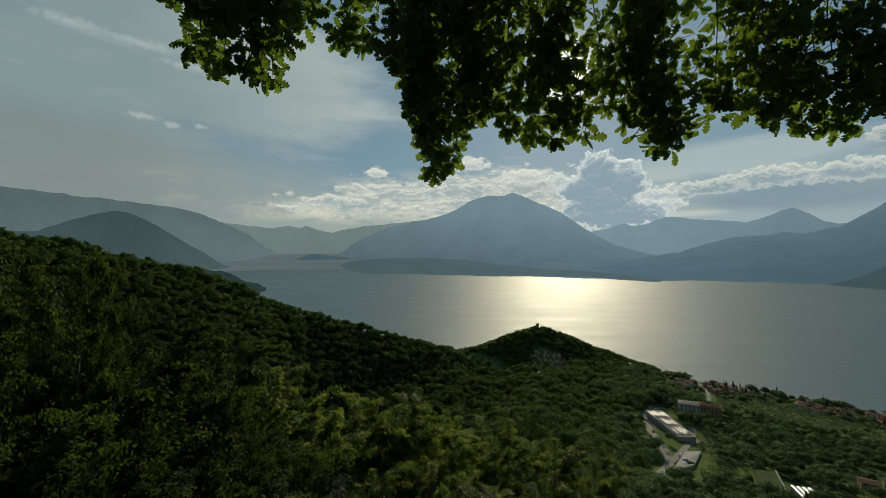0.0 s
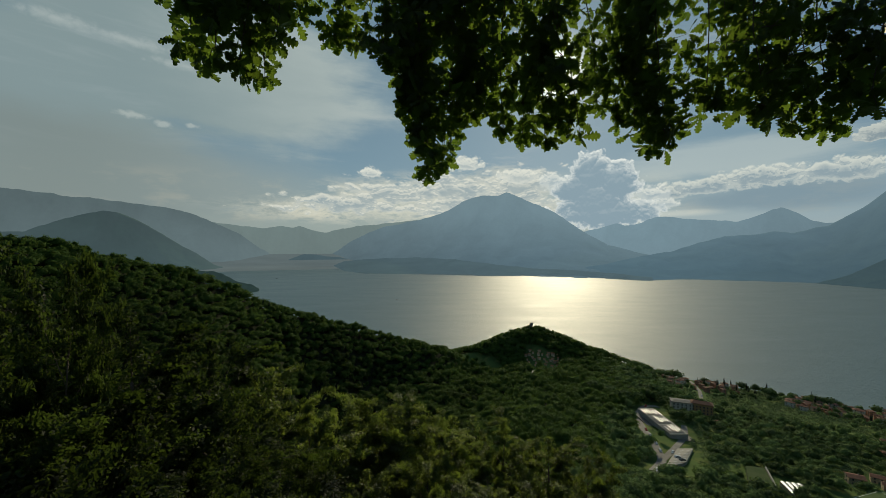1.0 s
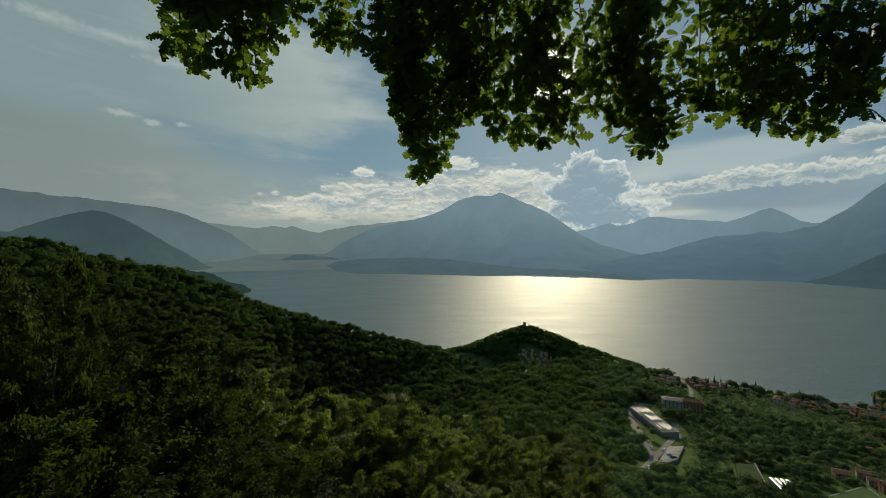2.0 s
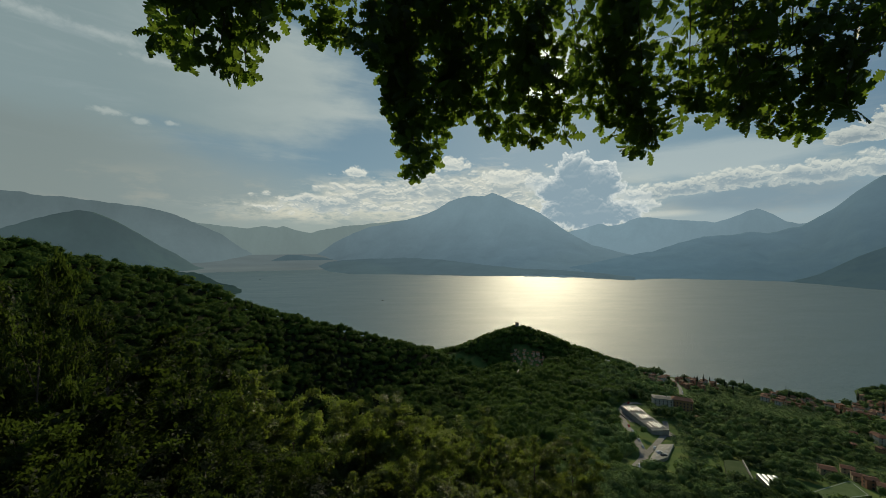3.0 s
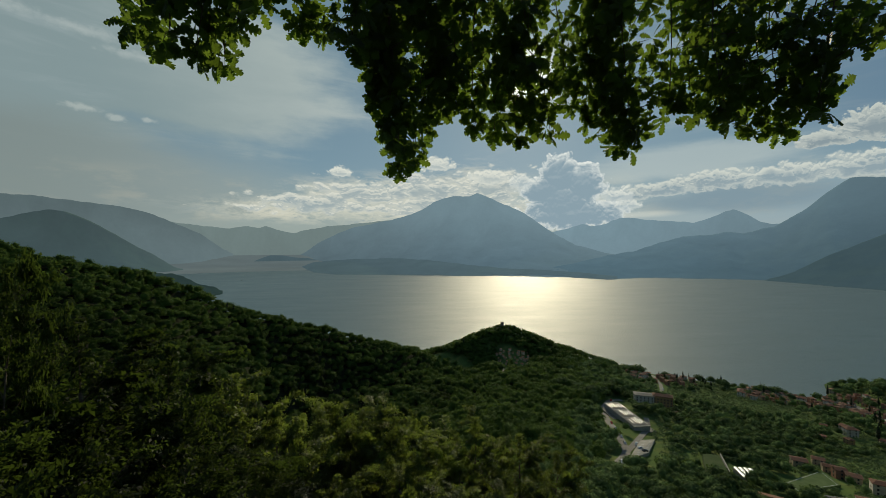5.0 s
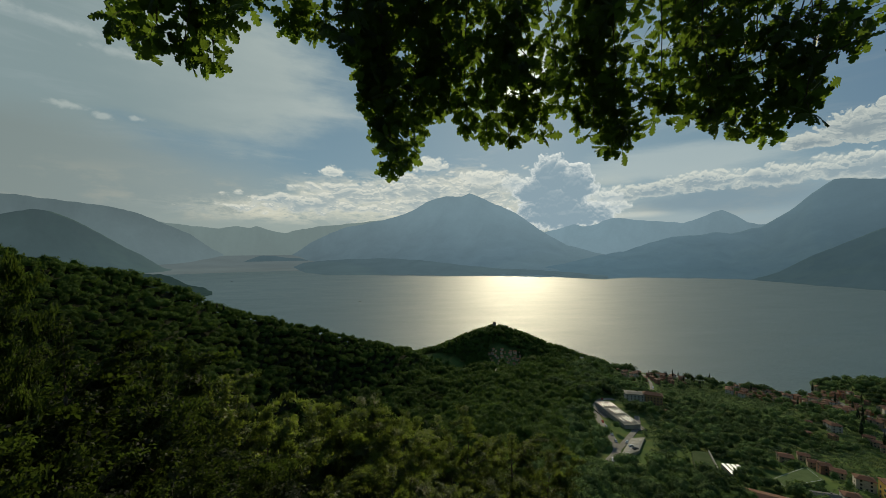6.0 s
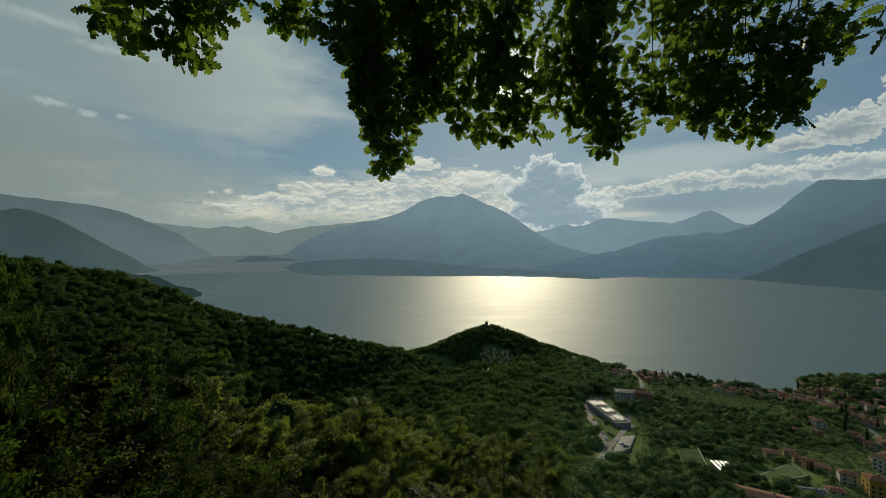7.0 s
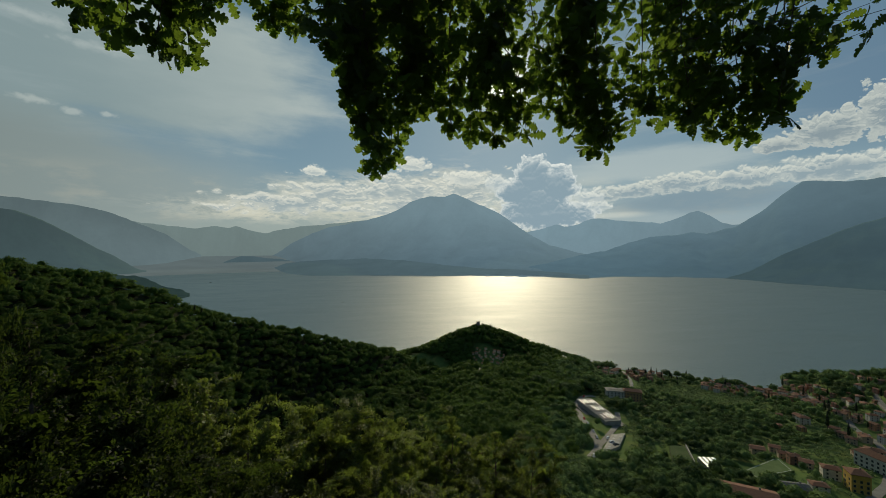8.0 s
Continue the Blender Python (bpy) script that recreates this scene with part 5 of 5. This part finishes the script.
def build_sports():
    """The playing field, its wall, the white-roofed hall and the small court."""
    def sheet(name, corners, mat, lift, label, cat, depth=0.5):
        pts = [sight(a, e) for a, e in corners]
        z = max(p.z for p in pts) - 0.6 + lift
        c = sum(pts, Vector()) / len(pts)
        bm = bmesh.new()
        top = [bm.verts.new((p.x - c.x, p.y - c.y, 0)) for p in pts]
        low = [bm.verts.new((p.x - c.x, p.y - c.y, -depth)) for p in pts]
        bm.faces.new(top)
        bm.faces.new(low[::-1])
        for i in range(len(pts)):
            j = (i + 1) % len(pts)
            bm.faces.new((top[j], top[i], low[i], low[j]))
        bmesh.ops.recalc_face_normals(bm, faces=bm.faces)
        ob = new(name, bm_mesh(name, bm, mat))
        ob.location = (c.x, c.y, z)
        return tagged(ob, label, cat), pts, z

    field, pts, z = sheet("playing_field", [(39.5, -25.9), (41.2, -25.5), (42.6, -26.9), (40.2, -27.8)], M_TURF, 0.6, "level olive-green playing field behind a low wall", "field", 4.0)
    a, b = pts[1], pts[2]
    wall = tagged(new("field_wall"), "pale concrete retaining wall beside the field", "wall")
    mid, d = (a + b) / 2, b - a
    wall.matrix_basis = pose(mid.x, mid.y, z, 0, 0, math.degrees(math.atan2(d.y, d.x)))
    L = d.length / 2
    part("wall", bm_box(-L, 0.3, -4, L, 0.8, 0.7, bevel=0.05), M_CONCRETE, wall)
    part("coping", bm_box(-L, 0.25, 0.7, L, 0.85, 0.85), M_CONCRETE, wall)
    hall = tagged(new("sports_hall"), "low hall with four bright white roof vaults", "hall")
    p = sight(43.9, -25.3)
    hall.matrix_basis = pose(p.x, p.y, p.z + 0.4, 0, 0, -16) @ Matrix.Diagonal((0.62, 0.9, 0.8, 1))
    part("wall", bm_box(-9, -6.5, -4, 9, 6.5, 2.6), M_CONCRETE, hall)
    bm = bmesh.new()
    rows, half = 9, 1.75
    for i in range(rows):
        t = math.pi * i / (rows - 1)
        for y in (-6.6, 6.6):
            bm.verts.new((-math.cos(t) * half, y, math.sin(t) * 0.62))
    bm.verts.ensure_lookup_table()
    for i in range(rows - 1):
        bm.faces.new((bm.verts[2 * i], bm.verts[2 * i + 2], bm.verts[2 * i + 3], bm.verts[2 * i + 1]))
    for y in (0, 1):
        bm.faces.new([bm.verts[2 * i + y] for i in range(rows)])
    vault = bm_mesh("roof_vault", bm, M_VAULT)
    for i in range(4):
        part("roof_vault", vault, None, hall).location = (-6.75 + 4.5 * i, 0, 2.6)
    for i in range(5):
        part("gutter", bm_box(-0.3, -6.6, 2.6, 0.3, 6.6, 2.8), M_STONE, hall).location.x = -9 + 4.5 * i
    court, pts, z = sheet("court", [(47.1, -24.8), (50.1, -23.3), (51.5, -23.7), (48.1, -25.3)], M_COURT, 0.5, "pale green ball court with white lines", "court", 3.5)
    for i, j in ((0, 1), (1, 2), (2, 3), (3, 0)):
        u, v = pts[i].lerp(pts[(i + 2) % 4], 0.06), pts[j].lerp(pts[(j + 2) % 4], 0.06)
        d = v - u
        ln = part("line", bm_box(0, -0.08, 0.004, math.hypot(d.x, d.y), 0.08, 0.02), M_LINE, court)
        ln.matrix_basis = pose(u.x - court.location.x, u.y - court.location.y, 0, 0, 0, math.degrees(math.atan2(d.y, d.x)))


build_sports()


def build_roads():
    for k, pts in ROAD_LINES.items():
        half = {"steps": 0.9, "hall": 2.8, "shore": 2.0, "town": 2.4}.get(k, 2.2)
        line = []
        for a, b in zip(pts, pts[1:]):
            n = max(2, int((b - a).length / 4))
            line += [a.lerp(b, i / n) for i in range(n)]
        line.append(pts[-1])
        for _ in range(3):
            line = [line[0]] + [(a + b * 2 + c) / 4 for a, b, c in zip(line, line[1:], line[2:])] + [line[-1]]
        verts, faces = [], []
        for i, p in enumerate(line):
            d = line[min(i + 1, len(line) - 1)] - line[max(i - 1, 0)]
            n = Vector((-d.y, d.x, 0)).normalized()
            zc = max(float(land(p.x + n.x * s, p.y + n.y * s)) for s in (-half, 0, half)) + 0.25
            for s, drop in ((-half - 0.6, 2.0), (-half, 0.0), (half, 0.0), (half + 0.6, 2.0)):
                verts.append((p.x + n.x * s, p.y + n.y * s, zc - drop))
        for i in range(len(line) - 1):
            for j in range(3):
                a = i * 4 + j
                faces.append((a, a + 4, a + 5, a + 1))
        me = mesh_of("road", verts, faces, M_CONCRETE if k == "steps" else M_ASPHALT)
        tagged(new("road_" + k, me), "narrow pale asphalt road winding between the trees" if k != "steps" else "pale stepped path up to the hamlet", "road", kind="structure")


build_roads()


def build_car_park():
    c = [sight(a, e) for a, e in ((32.6, -24.5), (34.3, -24.1), (33.6, -25.7), (31.2, -26.9))]
    for p in c:
        p.z += 2.0
    verts = [tuple(p) for p in c] + [(p.x, p.y, p.z - 5) for p in c]
    faces = [(3, 2, 1, 0)] + [(i, (i + 1) % 4, (i + 1) % 4 + 4, i + 4) for i in range(4)]
    me = mesh_of("pavement", verts, faces, M_SHED)
    park = tagged(new("pavement_car_park", me), "pale asphalt car park with white bay lines", "car park", kind="structure")
    o, ex, ey = c[0], c[1] - c[0], c[3] - c[0]
    for r_ in range(2):
        for i in range(9):
            p = o + ex * (0.25 + 0.4 * r_) + ey * (0.12 + 0.085 * i)
            q = o + ex * (0.45 + 0.4 * r_) + ey * (0.12 + 0.085 * i)
            d = q - p
            b = part("line", bm_box(0, -0.12, 0.004, math.hypot(d.x, d.y), 0.12, 0.02), M_LINE, park)
            b.matrix_basis = pose(p.x, p.y, p.z + 0.03, 0, -math.degrees(math.atan2(d.z, math.hypot(d.x, d.y))), math.degrees(math.atan2(d.y, d.x)))

    def car(mat, tint):
        e = tagged(new("car"), tint + " parked car on the pale asphalt", "car", "parked cars")
        bm = bmesh.new()
        prof = [(-2.1, 0.35), (2.1, 0.35), (2.15, 0.75), (1.2, 0.9), (0.5, 1.42), (-1.2, 1.45), (-1.9, 0.95), (-2.15, 0.8)]
        sides = [[bm.verts.new((x, y * (0.86 if zz > 1.2 else 1.0), zz)) for x, zz in prof] for y in (-0.86, 0.86)]
        bm.faces.new(sides[0])
        bm.faces.new(sides[1][::-1])
        for i in range(len(prof)):
            j = (i + 1) % len(prof)
            bm.faces.new((sides[0][j], sides[0][i], sides[1][i], sides[1][j]))
        part("body", bm, mat, e)
        g = bmesh.new()
        box(g, -1.25, -0.84, 1.0, 0.75, 0.84, 1.32)
        part("window", g, M_PANE, e)
        for x in (-1.3, 1.35):
            for y in (-0.78, 0.78):
                wm = bmesh.new()
                bmesh.ops.create_cone(wm, cap_ends=True, segments=12, radius1=0.33, radius2=0.33, depth=0.22, matrix=pose(0, 0, 0, 90))
                part("wheel", wm, M_TYRE, e).location = (x, y, 0.33)
        return e

    cars = [car(m, t) for m, t in zip(M_CARS, ("white", "dark", "red", "silver"))]
    r = random.Random(8)
    spots_ = []
    turn_ = math.degrees(math.atan2(ex.y, ex.x))
    for r_ in range(2):
        for i in range(8):
            if r.random() < 0.12:
                p = o + ex * (0.35 + 0.4 * r_) + ey * (0.16 + 0.085 * i)
                spots_.append((p.x, p.y, p.z + 0.03, turn_))
    for k, s_ in (("hall", (0.15, 0.22, 0.28, 0.42, 0.48, 0.55, 0.62, 0.85)), ("loop", (0.3, 0.8)), ("town", (0.2, 0.45, 0.7)), ("shore", (0.5,))):
        pts = ROAD_LINES[k]
        for s in s_:
            i = min(int(s * (len(pts) - 1)), len(pts) - 2)
            p = pts[i].lerp(pts[i + 1], s * (len(pts) - 1) - i)
            d = pts[i + 1] - pts[i]
            n = Vector((-d.y, d.x, 0)).normalized() * 1.4
            spots_.append((p.x + n.x, p.y + n.y, float(land(p.x, p.y)) + 0.45, math.degrees(math.atan2(d.y, d.x))))
    for i, (x, y, zz, t) in enumerate(spots_):
        if i < 4:
            cars[i].matrix_basis = pose(x, y, zz, 0, 0, t)
        else:
            copy_thing(cars[r.randrange(4)], pose(x, y, zz, 0, 0, t))


build_car_park()


def build_castle():
    p = polar(14.0, 464 * GROW)
    p.z = float(land(p.x, p.y))
    e = tagged(new("castle"), "small ruined stone castle with a square tower among trees", "castle")
    e.matrix_basis = pose(p.x, p.y, p.z, 0, 0, face(p) + 12)
    t = bm_box(-2.4, -2.4, -4, 2.4, 2.4, 13.5)
    part("tower", t, M_STONE, e)
    merlon = bm_mesh("merlon", bm_box(-0.5, -0.5, 0, 0.5, 0.5, 1.0), M_STONE)
    for x, y in ((-1.9, -1.9), (0, -1.9), (1.9, -1.9), (1.9, 0), (1.9, 1.9), (0, 1.9), (-1.9, 1.9), (-1.9, 0)):
        part("merlon", merlon, None, e).location = (x, y, 13.5)
    part("wall", bm_box(-14, -2.0, -4, -2.4, -1.0, 5.0), M_STONE, e)
    part("wall", bm_box(2.4, -2.0, -4, 12, -1.0, 4.6), M_STONE, e)
    part("wall", bm_box(-14, -1.0, -4, -13, 9, 4.4), M_STONE, e)


build_castle()


def build_mast():
    e = tagged(new("radio_mast"), "thin grey lattice radio mast among the houses", "mast")
    p = sight(45.1, -16.4)
    e.matrix_basis = pose(p.x, p.y, p.z, 0, 0, 20)
    H = 15.0
    for sx, sy in ((-1, -1), (1, -1), (0, 1)):
        v, f = [], []
        tube(v, f, [Vector((sx * 0.7, sy * 0.6, -1)), Vector((sx * 0.12, sy * 0.1, H))], [0.1, 0.06], 5)
        part("post", mesh_of("post", v, f, M_METAL), None, e)
    for k in range(8):
        z = k * H / 8 + 0.8
        s = 0.7 - 0.55 * z / H
        v, f = [], []
        for a, b in (((-1, -1), (1, -1)), ((1, -1), (0, 1)), ((0, 1), (-1, -1))):
            tube(v, f, [Vector((a[0] * s, a[1] * s * 0.86, z)), Vector((b[0] * s, b[1] * s * 0.86, z + 0.8))], [0.05, 0.05], 4)
        part("brace", mesh_of("brace", v, f, M_METAL), None, e)


build_mast()


def build_boats():
    def boat(L, label, az, d, turn_):
        e = tagged(new("boat"), label, "boat", "boats on the lake")
        bm = bmesh.new()
        prof = [(-0.5, 0.16), (-0.2, 0.18), (0.15, 0.16), (0.38, 0.09), (0.5, 0.0)]
        deck = [bm.verts.new((x * L, y * L, 0.09 * L)) for x, y in prof] + [bm.verts.new((x * L, -y * L, 0.09 * L)) for x, y in prof[-2::-1]]
        keel = [bm.verts.new((v.co.x * 0.92, v.co.y * 0.7, -0.03 * L)) for v in deck]
        bm.faces.new(deck[::-1])
        for i in range(len(deck)):
            j = (i + 1) % len(deck)
            bm.faces.new((deck[i], deck[j], keel[j], keel[i]))
        part("hull", bm, M_CARS[1], e)
        part("cabin", bm_box(-0.3 * L, -0.1 * L, 0.09 * L, 0.12 * L, 0.1 * L, 0.2 * L, bevel=0.01 * L), M_WALLS[2], e)
        part("window", bm_box(-0.28 * L, -0.103 * L, 0.13 * L, 0.1 * L, 0.103 * L, 0.17 * L), M_PANE, e)
        p = polar(az, d)
        e.matrix_basis = pose(p.x, p.y, 0.0, 0, 0, turn_)
    boat(14.0, "small white ferry boat on the grey lake", -22.8, 1885 * GROW, 10)
    boat(9.0, "small motor boat with a dark hull on the lake", -6.1, 1010 * GROW, 170)


build_boats()

# ------------------------------------------------------------------ cypresses


def build_cypresses():
    g = np.random.default_rng(4)
    one = np.zeros((1, 3))
    me = []
    for k in range(2):
        v, f, _ = crowns(one, np.array([9.0]), np.array([1.15]), 420, 0.85, g, -0.9, 0.75, False)
        me.append(mesh_np("crown", v, f, M_CYPRESS))
    tv, tf = [], []
    tube(tv, tf, [Vector((0, 0, -1)), Vector((0, 0, 4)), Vector((0, 0, 8))], [0.22, 0.16, 0.05], 6)
    wood = mesh_of("trunk", tv, tf, M_BARK)
    r = random.Random(12)
    made = []
    rows = [(10, 30.5, 38.0, -17.2, -15.6), (9, 38.0, 41.5, -17.3, -16.2), (8, 44.0, 50.0, -17.4, -15.8), (34, 49.5, 60.5, -16.5, -12.8), (28, 34.0, 41.5, -16.9, -15.8), (8, 53.0, 58.0, -18.5, -16.0), (8, 1.5, 8.5, -15.4, -13.6), (5, 52.0, 56.0, -20.5, -18.0), (8, 11.0, 20.0, -13.2, -11.8)]
    rows.append((9, -24.8, -21.6, -8.9, -8.2))
    for n, a0, a1, e0, e1 in rows:
        for _ in range(n):
            p = sight(r.uniform(a0, a1), r.uniform(e0, e1))
            if p.z < 0.8 or p.length > 960:
                continue
            s = r.uniform(0.75, 1.4)
            m = pose(p.x, p.y, p.z, 0, 0, r.uniform(0, 360)) @ Matrix.Diagonal((s * 0.95, s * 0.95, s * r.uniform(0.9, 1.2), 1))
            if len(made) < 2:
                e = tagged(new("cypress_tree"), "tall narrow dark green cypress beside the houses", "tree", "cypresses")
                part("trunk", wood, None, e)
                part("crown", me[len(made)], None, e)
                e.matrix_basis = m
                made.append(e)
            else:
                made.append(None)
                c = copy_thing(made[r.randrange(2)], m)
                if a1 < 0:
                    tagged(c, "dark pointed conifer on the wooded crest")


build_cypresses()
